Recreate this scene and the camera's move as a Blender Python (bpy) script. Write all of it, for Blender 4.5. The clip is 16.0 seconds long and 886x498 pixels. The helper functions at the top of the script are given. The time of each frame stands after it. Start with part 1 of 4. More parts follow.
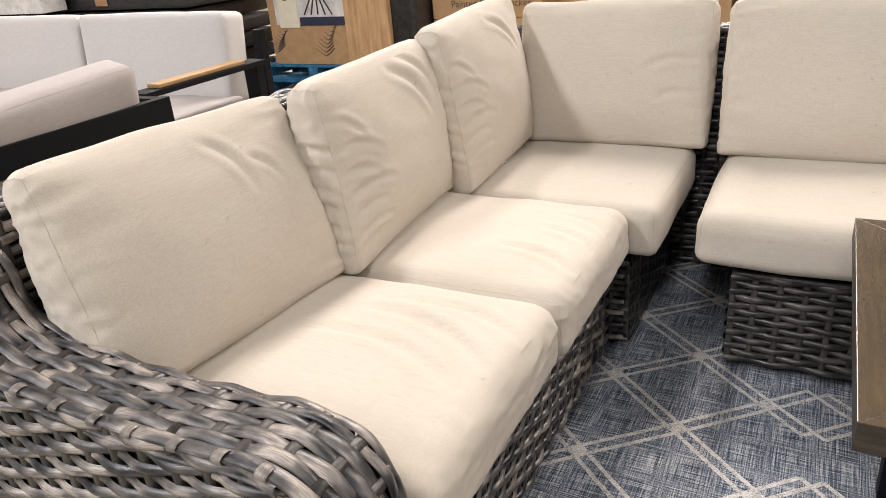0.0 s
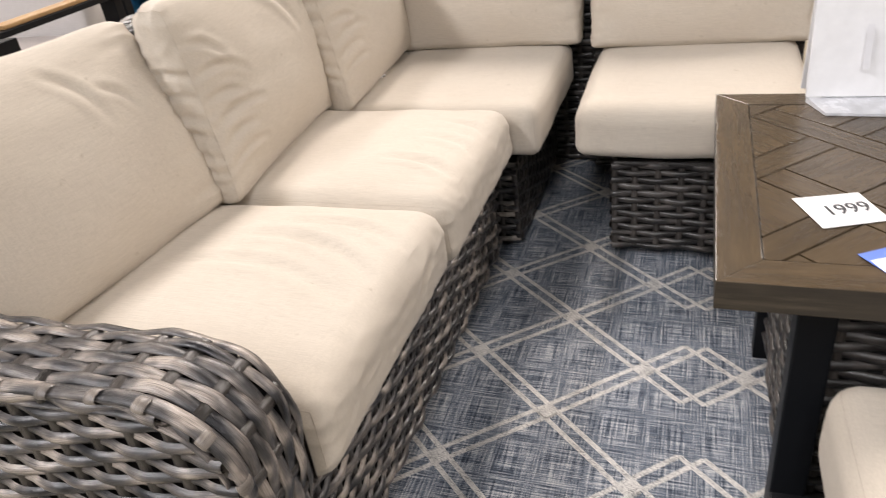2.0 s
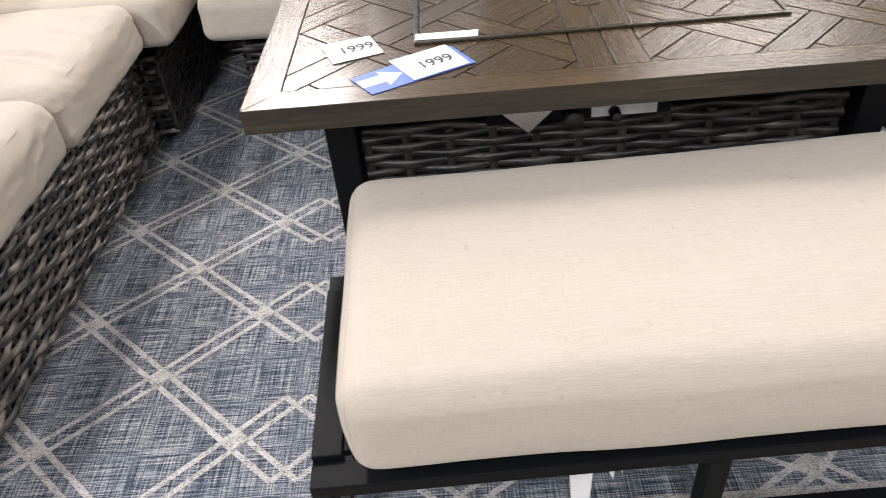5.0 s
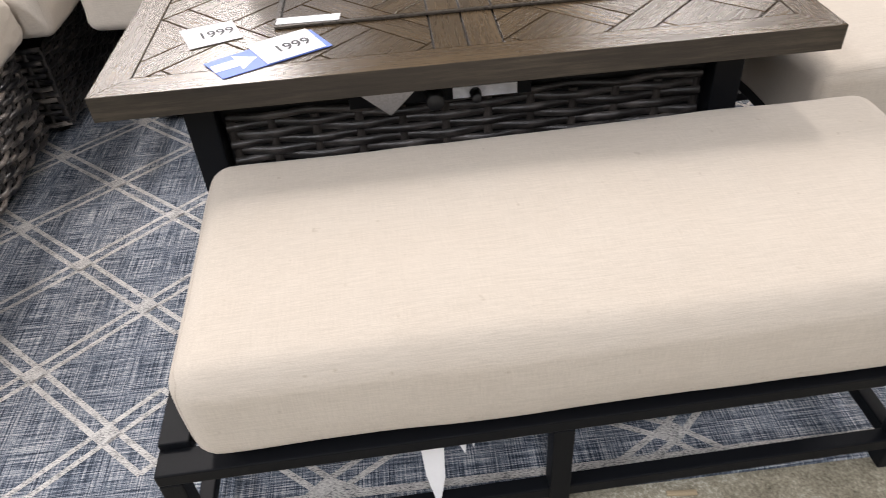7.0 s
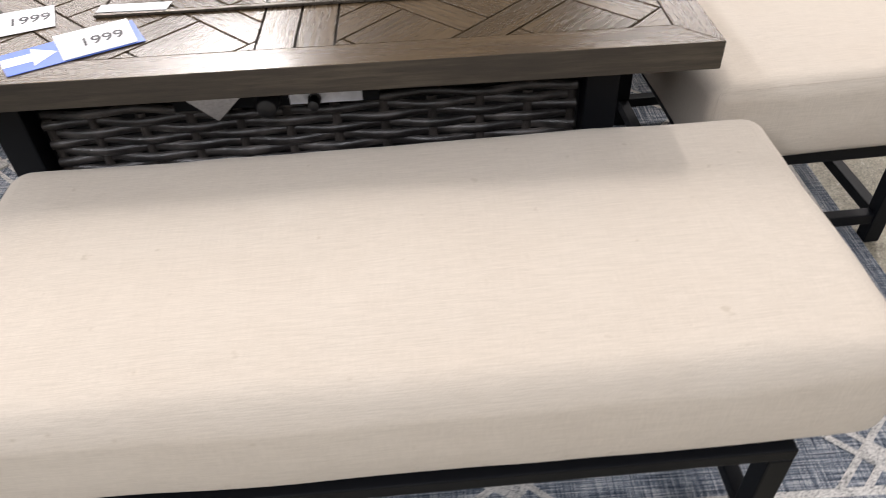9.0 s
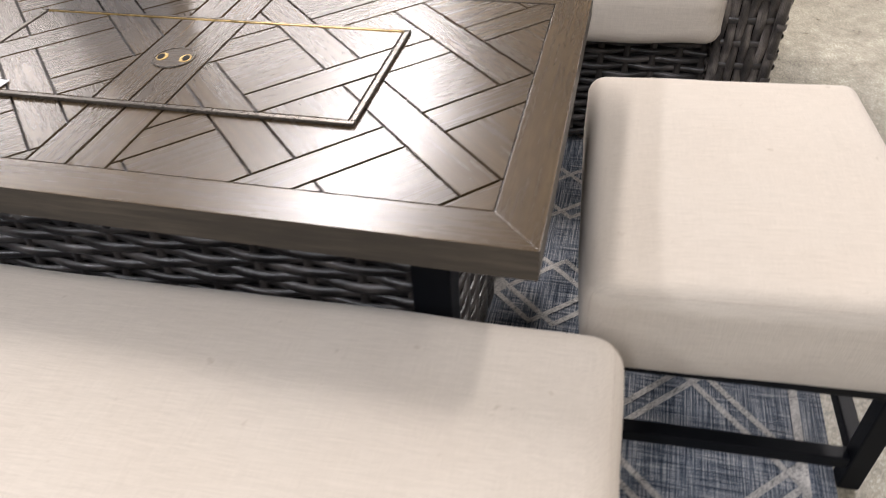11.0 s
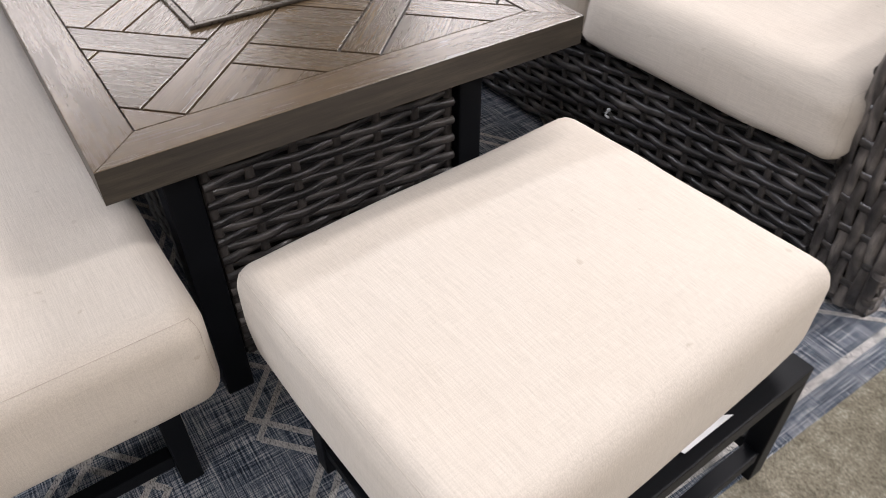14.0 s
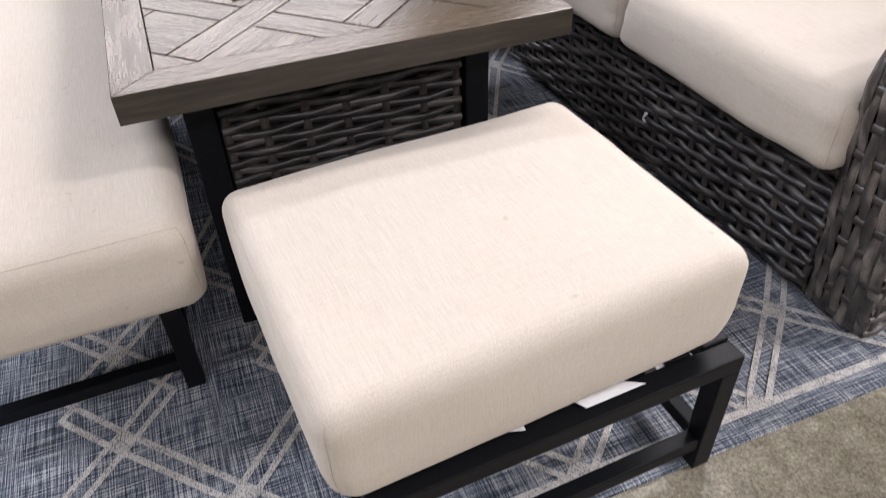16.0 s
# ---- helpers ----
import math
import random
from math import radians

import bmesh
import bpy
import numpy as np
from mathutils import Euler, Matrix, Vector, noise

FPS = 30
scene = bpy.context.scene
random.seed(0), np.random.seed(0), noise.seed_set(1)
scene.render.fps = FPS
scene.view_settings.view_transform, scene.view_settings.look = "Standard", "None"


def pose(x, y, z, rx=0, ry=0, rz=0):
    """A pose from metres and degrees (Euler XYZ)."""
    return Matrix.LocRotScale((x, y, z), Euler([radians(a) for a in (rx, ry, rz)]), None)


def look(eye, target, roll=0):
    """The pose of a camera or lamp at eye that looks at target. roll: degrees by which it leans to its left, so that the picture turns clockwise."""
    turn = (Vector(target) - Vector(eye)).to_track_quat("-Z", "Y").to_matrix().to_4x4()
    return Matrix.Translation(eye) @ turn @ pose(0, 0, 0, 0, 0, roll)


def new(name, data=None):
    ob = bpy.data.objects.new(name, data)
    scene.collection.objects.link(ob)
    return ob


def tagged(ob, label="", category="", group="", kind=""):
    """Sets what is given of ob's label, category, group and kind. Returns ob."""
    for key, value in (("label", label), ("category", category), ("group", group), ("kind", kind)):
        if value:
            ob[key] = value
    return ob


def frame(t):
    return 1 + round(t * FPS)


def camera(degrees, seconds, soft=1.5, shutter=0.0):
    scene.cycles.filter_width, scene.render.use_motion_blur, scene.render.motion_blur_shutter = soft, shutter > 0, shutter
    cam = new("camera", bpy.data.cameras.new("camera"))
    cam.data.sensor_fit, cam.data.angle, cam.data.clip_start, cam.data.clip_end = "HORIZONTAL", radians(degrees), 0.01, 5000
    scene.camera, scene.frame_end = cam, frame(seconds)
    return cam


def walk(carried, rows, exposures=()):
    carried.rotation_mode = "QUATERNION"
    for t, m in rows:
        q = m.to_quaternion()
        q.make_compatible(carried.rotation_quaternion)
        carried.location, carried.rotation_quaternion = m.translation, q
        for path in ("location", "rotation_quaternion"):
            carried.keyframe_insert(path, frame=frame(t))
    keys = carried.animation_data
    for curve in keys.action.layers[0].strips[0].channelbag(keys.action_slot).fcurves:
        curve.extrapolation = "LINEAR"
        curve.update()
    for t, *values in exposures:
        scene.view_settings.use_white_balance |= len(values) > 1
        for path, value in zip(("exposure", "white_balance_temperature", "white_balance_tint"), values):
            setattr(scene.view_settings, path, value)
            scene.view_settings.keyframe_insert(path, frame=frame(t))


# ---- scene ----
cam = camera(62.7, 16.0, soft=0.75, shutter=0.45)
PATH = [
    (0, (-0.095, -0.953, 1.302), (-0.975, 0.647, 0.486), -4.8),
    (0.5, (-0.093, -0.954, 1.298), (-0.952, 0.647, 0.462), -5.4),
    (1, (-0.074, -0.944, 1.29), (-0.894, 0.65, 0.404), -6.5),
    (1.5, (-0.047, -0.933, 1.277), (-0.793, 0.661, 0.327), -7.5),
    (2, (-0.04, -0.934, 1.264), (-0.678, 0.663, 0.242), -8.0),
    (2.5, (0.022, -0.93, 1.248), (-0.484, 0.667, 0.156), -7.7),
    (3, (0.053, -0.963, 1.244), (-0.335, 0.631, 0.099), -7.4),
    (3.5, (0.1, -1.07, 1.25), (-0.166, 0.517, 0.062), -6.7),
    (4, (0.182, -1.15, 1.249), (0.02, 0.423, 0.024), -6.2),
    (4.5, (0.292, -1.174, 1.249), (0.201, 0.386, 0.001), -5.8),
    (7, (0.555, -1.211, 1.224), (0.626, 0.321, -0.06), -4.4),
    (7.5, (0.601, -1.221, 1.216), (0.716, 0.292, -0.086), -3.8),
    (8, (0.646, -1.183, 1.196), (0.759, 0.31, -0.13), -3.6),
    (10.5, (1.356, -0.762, 1.194), (1.062, 0.68, -0.16), -3.5),
    (11, (1.448, -0.64, 1.213), (1.04, 0.803, -0.11), -3.6),
    (11.5, (1.651, -0.524, 1.196), (1.131, 0.895, -0.114), -2.9),
    (12, (1.837, -0.41, 1.16), (1.157, 0.949, -0.14), -2.1),
    (12.5, (1.95, -0.268, 1.144), (1.096, 0.986, -0.159), -1.4),
    (13, (2.062, -0.202, 1.171), (1.04, 0.909, -0.141), -0.6),
    (13.5, (2.196, -0.14, 1.143), (1.042, 0.831, -0.171), -0.5),
    (14, (2.192, -0.047, 1.142), (0.953, 0.783, -0.192), -0.3),
    (14.5, (2.218, 0.016, 1.143), (0.911, 0.702, -0.207), -1.3),
    (15, (2.377, 0.07, 1.124), (1.033, 0.637, -0.244), -2.3),
    (15.5, (2.465, 0.087, 1.127), (1.094, 0.612, -0.231), -2.2),
    (16, (2.459, 0.113, 1.144), (1.026, 0.643, -0.147), -2.2),
]
walk(cam, [(t, look(eye, target, roll)) for t, eye, target, roll in PATH],
     [(0, 0.36, 6690, 11), (2.5, 0.32, 6710, 12), (4, 0.30, 6530, 12), (8, 0.20, 6420, 12), (11, 0.22, 6330, 13), (13, 0.34, 6200, 13), (16, 0.40, 6080, 15)])


# ---- light ----
world = bpy.data.worlds.new("world")
scene.world = world
world.use_nodes = True
world.node_tree.nodes["Background"].inputs[0].default_value = (0.9, 0.95, 1.0, 1)
world.node_tree.nodes["Background"].inputs[1].default_value = 0.15


def ceiling_light(x, y, watts, warm=(1.0, 0.935, 0.895), length=2.4, width=0.5):
    """An area light under the ceiling, without a housing: serves high-bay lamps, an added fill and entrance daylight.
    """
    data = bpy.data.lights.new("high_bay_and_fill_light", "AREA")
    data.shape, data.size, data.size_y, data.energy, data.color = "RECTANGLE", length, width, watts, warm
    ob = new("lamp_light", data)
    ob.matrix_world = pose(x, y, 5.95)
    return ob


# high-bay lamps over the back and the west of the store, and an added fill at x 8.4 for faces turned east, each with
# its size across and along the aisle
for lx, ly, lw, lt, ll in ((-1.9, 7.5, 920, 0.8, 7.6), (4.3, 5.0, 250, 0.7, 1.8), (8.4, 3.0, 500, 1.3, 14.0), (-8.3, 8.0, 300, 2.4, 3.4),
                           (-5.6, 11.4, 300, 4.6, 1.6), (5.7, 11.2, 230, 3.2, 1.5), (-11.0, 1.2, 430, 2.2, 6.4)):
    ceiling_light(lx, ly, lw, length=lt, width=ll)
# cooler unseen panels, added to stand in for daylight from the store's entrance
for lx, ly, lw, ll in ((-4.2, -5.0, 520, 7.0), (0.2, -6.2, 280, 6.0), (4.2, -5.2, 90, 7.0)):
    ceiling_light(lx, ly, lw, (0.95, 0.955, 1.0), length=0.7, width=ll)

# ---- materials ----


def material(name, rough=0.6, metal=0.0):
    m = bpy.data.materials.new(name)
    m.use_nodes = True
    t = m.node_tree
    b = t.nodes["Principled BSDF"]
    b.inputs["Roughness"].default_value, b.inputs["Metallic"].default_value = rough, metal
    return m, t, b


def node(t, kind, **values):
    n = t.nodes.new(kind)
    for key, value in values.items():
        if key in n.inputs:
            n.inputs[key].default_value = value
    return n


def noise_tex(t, vec, scale, detail=4.0, rough=0.6):
    n = node(t, "ShaderNodeTexNoise", Scale=scale, Detail=detail, Roughness=rough)
    if vec:
        t.links.new(vec, n.inputs["Vector"])
    return n.outputs["Fac"]


def mapped(t, source, scale=(1, 1, 1), rot=(0, 0, 0)):
    m = node(t, "ShaderNodeMapping", Scale=scale, Rotation=rot)
    t.links.new(source, m.inputs["Vector"])
    return m.outputs["Vector"]


def ramp(t, fac, *stops):
    r = t.nodes.new("ShaderNodeValToRGB")
    els = r.color_ramp.elements
    while len(els) < len(stops):
        els.new(0.5)
    for e, (p, c) in zip(els, stops):
        e.position, e.color = p, (*c, 1) if len(c) == 3 else c
    t.links.new(fac, r.inputs["Fac"])
    return r.outputs["Color"]


def mixc(t, fac, a, b, kind="MIX"):
    m = t.nodes.new("ShaderNodeMix")
    m.data_type, m.blend_type = "RGBA", kind
    for sock, v in ((m.inputs[0], fac), (m.inputs[6], a), (m.inputs[7], b)):
        if isinstance(v, (int, float)):
            sock.default_value = v
        elif isinstance(v, tuple):
            sock.default_value = (*v, 1)
        else:
            t.links.new(v, sock)
    return m.outputs[2]


def math_node(t, op, a, b=None):
    m = t.nodes.new("ShaderNodeMath")
    m.operation = op
    for i, v in enumerate((a, b)):
        if v is None:
            continue
        if isinstance(v, (int, float)):
            m.inputs[i].default_value = v
        else:
            t.links.new(v, m.inputs[i])
    return m.outputs[0]


def bump(t, b, height, strength=0.3, distance=0.002):
    n = node(t, "ShaderNodeBump", Strength=strength, Distance=distance)
    t.links.new(height, n.inputs["Height"])
    t.links.new(n.outputs["Normal"], b.inputs["Normal"])


def coords(t, which="Object"):
    return t.nodes.new("ShaderNodeTexCoord").outputs[which]


def fabric_material(name, light, dark, warm):
    m, t, b = material(name, 0.92)
    c = coords(t)
    wx = noise_tex(t, mapped(t, c, (22, 620, 620)), 1.0, 2)
    wy = noise_tex(t, mapped(t, c, (620, 22, 620)), 1.0, 2)
    wz = noise_tex(t, mapped(t, c, (700, 700, 35)), 1.0, 2)
    w = math_node(t, "ADD", math_node(t, "ADD", math_node(t, "MULTIPLY", wx, 1.35), math_node(t, "MULTIPLY", wy, 0.65)), wz)
    slub = ramp(t, math_node(t, "MULTIPLY", w, 0.333), (0.38, dark), (0.60, light))
    blotch = ramp(t, noise_tex(t, c, 5.0, 4), (0.35, (1, 1, 1)), (0.75, warm))
    col = mixc(t, 0.5, slub, blotch, "MULTIPLY")
    col = mixc(t, 1.0, col, ramp(t, noise_tex(t, c, 34.0, 2), (0.71, (1, 1, 1)), (0.77, (0.84, 0.82, 0.79))), "MULTIPLY")
    t.links.new(col, b.inputs["Base Color"])
    b.inputs["Sheen Weight"].default_value = 0.15
    bump(t, b, w, 0.24, 0.0012)
    return m


FABRIC = fabric_material("oatmeal_linen", (0.585, 0.523, 0.443), (0.486, 0.432, 0.361), (0.95, 0.925, 0.90))
GREY_FABRIC = fabric_material("pale_grey_canvas", (0.60, 0.57, 0.555), (0.50, 0.47, 0.455), (0.95, 0.95, 0.95))

TAUPE_FABRIC = fabric_material("grey_canvas", (0.40, 0.355, 0.335), (0.32, 0.285, 0.27), (0.95, 0.95, 0.95))


def wicker_material(name, stops, rough=0.42, gloss=0.55):
    m, t, b = material(name, rough)
    uv = coords(t, "UV")
    geo = t.nodes.new("ShaderNodeNewGeometry")
    long_tone = noise_tex(t, mapped(t, uv, (13, 24, 1)), 1.0, 2, 0.5)
    fine = noise_tex(t, mapped(t, uv, (26, 700, 1)), 1.0, 5, 0.7)
    tone = math_node(t, "ADD", math_node(t, "MULTIPLY", geo.outputs["Random Per Island"], 0.18),
                     math_node(t, "MULTIPLY", long_tone, 0.82))
    col = ramp(t, tone, *stops)
    streak = ramp(t, fine, (0.38, (0.34, 0.33, 0.33)), (0.57, (1.22, 1.2, 1.17)))
    t.links.new(mixc(t, 0.85, col, streak, "MULTIPLY"), b.inputs["Base Color"])
    t.links.new(ramp(t, fine, (0.3, (0.42,) * 3), (0.7, (0.22,) * 3)), b.inputs["Roughness"])
    b.inputs["Specular IOR Level"].default_value = gloss
    bump(t, b, fine, 0.4, 0.0012)
    return m


WICKER = wicker_material("grey_brown_wicker", ((0.38, (0.011, 0.011, 0.014)), (0.46, (0.052, 0.051, 0.053)),
                                             (0.54, (0.140, 0.126, 0.118)), (0.62, (0.37, 0.325, 0.288))))
RIM_WICKER = wicker_material("pale_grey_wicker", ((0.25, (0.065, 0.060, 0.057)), (0.5, (0.17, 0.150, 0.134)), (0.7, (0.33, 0.29, 0.25))))
DARK_WICKER = wicker_material("dark_wicker", ((0.30, (0.008, 0.0075, 0.0075)), (0.5, (0.027, 0.024, 0.023)),
                                              (0.66, (0.105, 0.094, 0.087))), gloss=0.6)
# lighter copy of the dark wicker: light on the right arm put into the colour
LIT_WICKER = wicker_material("lit_dark_wicker", ((0.30, (0.016, 0.014, 0.014)), (0.5, (0.070, 0.062, 0.057)), (0.66, (0.22, 0.195, 0.175))))
STAKE = wicker_material("wicker_stake", ((0.2, (0.014, 0.013, 0.012)), (0.75, (0.085, 0.075, 0.068))))


def plain(name, colour, rough=0.6, metal=0.0, grain=60.0, amount=0.12, bumped=0.0):
    m, t, b = material(name, rough, metal)
    n = noise_tex(t, coords(t), grain, 4)
    lo, hi = tuple(c * (1 - amount) for c in colour), tuple(min(1, c * (1 + amount)) for c in colour)
    t.links.new(ramp(t, n, (0.35, lo), (0.65, hi)), b.inputs["Base Color"])
    t.links.new(ramp(t, n, (0.3, (max(0.02, rough - 0.06),) * 3), (0.7, (min(1, rough + 0.06),) * 3)), b.inputs["Roughness"])
    if bumped:
        bump(t, b, n, bumped, 0.001)
    return m


# near-black for the shade in weave gaps; also floor joint, finger holes, bin stand
SHADE_BLACK = plain("matte_black_for_shade", (0.004, 0.004, 0.004), 0.9)
SEAM = plain("seam_thread", (0.47, 0.41, 0.34), 0.9)
METAL = plain("charcoal_powder_coat", (0.0055, 0.0062, 0.0078), 0.46, 0.0, 900, 0.1, 0.15)
METAL.node_tree.nodes["Principled BSDF"].inputs["Specular IOR Level"].default_value = 0.14
RUBBER = plain("black_plastic", (0.015, 0.015, 0.016), 0.45)
# steel with the table top's shadow put into its colour
SHADED_STEEL = plain("shaded_brushed_steel", (0.30, 0.30, 0.31), 0.35, 1.0, 200)
BRASS = plain("brass", (0.50, 0.35, 0.14), 0.34, 1.0, 150)
PAPER = plain("white_paper", (0.84, 0.84, 0.85), 0.7, 0.0, 30, 0.03)
BLUE = plain("blue_print", (0.10, 0.19, 0.62), 0.5, 0.0, 40, 0.08)
INK = plain("black_ink", (0.03, 0.03, 0.035), 0.6)
FAINT = plain("faint_grey_ink", (0.775, 0.775, 0.80), 0.6, 0.0, 30, 0.03)
PLASTIC = plain("grey_clear_plastic", (0.66, 0.67, 0.70), 0.25, 0.0, 25, 0.15)


def wood_material(name, dark, mid, light, rough, gx=7.0, gy=110.0, coat=0.0, relief=0.22):
    m, t, b = material(name, rough)
    uv = coords(t, "UV")
    info = t.nodes.new("ShaderNodeObjectInfo")
    shift = t.nodes.new("ShaderNodeVectorMath")
    shift.operation = "ADD"
    comb = t.nodes.new("ShaderNodeCombineXYZ")
    for s in (0, 1):
        t.links.new(math_node(t, "MULTIPLY", info.outputs["Random"], 37.0 + 11 * s), comb.inputs[s])
    t.links.new(uv, shift.inputs[0])
    t.links.new(comb.outputs[0], shift.inputs[1])
    v = shift.outputs[0]
    grain = noise_tex(t, mapped(t, v, (gx, gy, 1)), 1.0, 6, 0.65)
    broad = noise_tex(t, mapped(t, v, (3, 12, 1)), 1.0, 3)
    pores = noise_tex(t, mapped(t, v, (45, 700, 1)), 1.0, 2)
    tone = math_node(t, "ADD", math_node(t, "MULTIPLY", grain, 0.6), math_node(t, "MULTIPLY", broad, 0.4))
    col = ramp(t, tone, (0.34, dark), (0.5, mid), (0.66, light))
    per = ramp(t, info.outputs["Random"], (0.0, (0.84, 0.83, 0.82)), (1.0, (1.08, 1.06, 1.04)))
    col = mixc(t, 1.0, col, per, "MULTIPLY")
    col = mixc(t, 0.35, col, ramp(t, pores, (0.36, (0.45, 0.43, 0.40)), (0.5, (1, 1, 1))), "MULTIPLY")
    t.links.new(col, b.inputs["Base Color"])
    t.links.new(ramp(t, tone, (0.3, (rough + 0.06,) * 3), (0.7, (rough - 0.05,) * 3)), b.inputs["Roughness"])
    bump(t, b, math_node(t, "ADD", grain, pores), relief, 0.0012)
    b.inputs["Coat Weight"].default_value = coat
    b.inputs["Coat Roughness"].default_value = 0.27
    return m


TABLE_WOOD = wood_material("weathered_oak", (0.042, 0.028, 0.014), (0.074, 0.051, 0.028), (0.118, 0.084, 0.049), 0.26, relief=0.03)
TABLE_WOOD.node_tree.nodes["Principled BSDF"].inputs["Specular IOR Level"].default_value = 0.58
# the same oak darkened: shade on the vertical faces put into the colour
SHADED_EDGE_WOOD = wood_material("weathered_oak_shaded_edge", (0.012, 0.009, 0.006), (0.027, 0.021, 0.014), (0.060, 0.048, 0.033), 0.5)
# near-black that paints the shadow inside the grooves between planks
GROOVE_SHADE = plain("painted_groove_shadow", (0.012, 0.010, 0.009), 0.6)
RIM = plain("bronze_metal_rim", (0.085, 0.072, 0.058), 0.3, 0.6, 120)
CEDAR = wood_material("cedar_board", (0.34, 0.19, 0.09), (0.50, 0.31, 0.16), (0.62, 0.42, 0.24), 0.55, 3.0, 40.0)
STRAW = wood_material("dry_splinter", (0.30, 0.24, 0.15), (0.42, 0.34, 0.22), (0.52, 0.44, 0.30), 0.7)
TEAK = wood_material("teak_slat", (0.24, 0.135, 0.05), (0.36, 0.215, 0.09), (0.46, 0.30, 0.14), 0.5)
CARDBOARD = plain("brown_cardboard", (0.47, 0.29, 0.15), 0.8, 0.0, 14, 0.1)
PALLET_BLUE = plain("worn_blue_paint", (0.025, 0.16, 0.30), 0.6, 0.0, 18, 0.4)
LABEL_CREAM = plain("cream_label", (0.82, 0.76, 0.60), 0.6, 0.0, 20, 0.03)
PRINT_DARK = plain("navy_print", (0.03, 0.035, 0.07), 0.5)
PRINT_PALE = plain("pale_print", (0.66, 0.63, 0.62), 0.5, 0.0, 8, 0.2)
PRINT_GREEN = plain("green_print", (0.17, 0.24, 0.06), 0.6, 0.0, 60, 0.5)
DARK_STOCK = plain("black_wrapped_stock", (0.022, 0.021, 0.022), 0.35, 0.0, 25, 0.5, 0.4)
CEILING = plain("dark_roof_deck", (0.13, 0.13, 0.13), 0.85, 0.0, 3, 0.1)
PAINTED_WALL = plain("painted_block_wall", (0.42, 0.42, 0.41), 0.85, 0.0, 3, 0.06)


def rug_material():
    m, t, b = material("blue_flatweave_rug", 0.95)
    c = coords(t)
    wx = noise_tex(t, mapped(t, c, (9, 420, 1)), 1.0, 3, 0.6)
    wy = noise_tex(t, mapped(t, c, (360, 8, 1)), 1.0, 3, 0.6)
    weave = noise_tex(t, mapped(t, c, (420, 420, 1)), 1.0, 2)
    big = noise_tex(t, c, 5.5, 4)
    hatch = math_node(t, "ADD", math_node(t, "MULTIPLY", wx, 0.55), math_node(t, "MULTIPLY", wy, 0.45))
    tone = math_node(t, "ADD", math_node(t, "MULTIPLY", hatch, 0.82), math_node(t, "MULTIPLY", weave, 0.18))
    tone = math_node(t, "ADD", tone, math_node(t, "MULTIPLY", math_node(t, "SUBTRACT", big, 0.5), 0.03))
    col = ramp(t, tone, (0.405, (0.011, 0.017, 0.028)), (0.465, (0.056, 0.075, 0.108)), (0.52, (0.225, 0.252, 0.295)),
               (0.59, (0.63, 0.62, 0.61)))
    t.links.new(col, b.inputs["Base Color"])
    bump(t, b, weave, 0.6, 0.002)
    return m


def stripe_material():
    m, t, b = material("ivory_rug_yarn", 0.95)
    c = coords(t)
    n = noise_tex(t, mapped(t, c, (150, 420, 1), (0, 0, 0.5)), 1.0, 2)
    big = noise_tex(t, c, 30, 3)
    col = ramp(t, math_node(t, "ADD", math_node(t, "MULTIPLY", n, 0.7), math_node(t, "MULTIPLY", big, 0.3)),
               (0.38, (0.16, 0.16, 0.16)), (0.49, (0.55, 0.53, 0.50)), (0.62, (0.76, 0.73, 0.69)))
    t.links.new(col, b.inputs["Base Color"])
    bump(t, b, n, 0.7, 0.002)
    return m


def concrete_material():
    m, t, b = material("polished_concrete", 0.42)
    c = coords(t)
    big = noise_tex(t, c, 1.3, 6, 0.62)
    mid = noise_tex(t, c, 16, 8, 0.75)
    fine = noise_tex(t, c, 150, 4, 0.85)
    tone = math_node(t, "ADD", math_node(t, "ADD", math_node(t, "MULTIPLY", big, 0.26), math_node(t, "MULTIPLY", mid, 0.30)),
                     math_node(t, "MULTIPLY", fine, 0.44))
    col = ramp(t, tone, (0.39, (0.090, 0.080, 0.060)), (0.49, (0.255, 0.230, 0.170)), (0.54, (0.345, 0.315, 0.240)), (0.61, (0.60, 0.57, 0.47)))
    t.links.new(col, b.inputs["Base Color"])
    t.links.new(ramp(t, mid, (0.35, (0.27,) * 3), (0.65, (0.36,) * 3)), b.inputs["Roughness"])
    b.inputs["Specular IOR Level"].default_value = 0.22
    bump(t, b, math_node(t, "ADD", fine, mid), 0.18, 0.0015)
    return m


RUG, STRIPE, CONCRETE = rug_material(), stripe_material(), concrete_material()

# ---- builders ----


def mesh_of(name, verts, faces, mat, uvs=None, smooth=False):
    me = bpy.data.meshes.new(name)
    me.from_pydata([tuple(v) for v in verts], [], faces)
    me.materials.append(mat)
    if uvs is not None:
        layer = me.uv_layers.new(name="UVMap")
        idx = np.empty(len(me.loops), dtype=np.int32)
        me.loops.foreach_get("vertex_index", idx)
        layer.data.foreach_set("uv", np.asarray(uvs, dtype=np.float32)[idx].ravel())
    if smooth:
        me.polygons.foreach_set("use_smooth", [True] * len(me.polygons))
    return me


def thing(name, label, category, place=None, group=""):
    ob = new(name)
    ob.empty_display_size = 0.1
    if place is not None:
        ob.matrix_world = place
    return tagged(ob, label, category, group)


def part(name, me, parent, label="", at=None):
    ob = new(name, me)
    ob.parent = parent
    if at is not None:
        ob.matrix_basis = at
    if label:
        tagged(ob, label)
    return ob


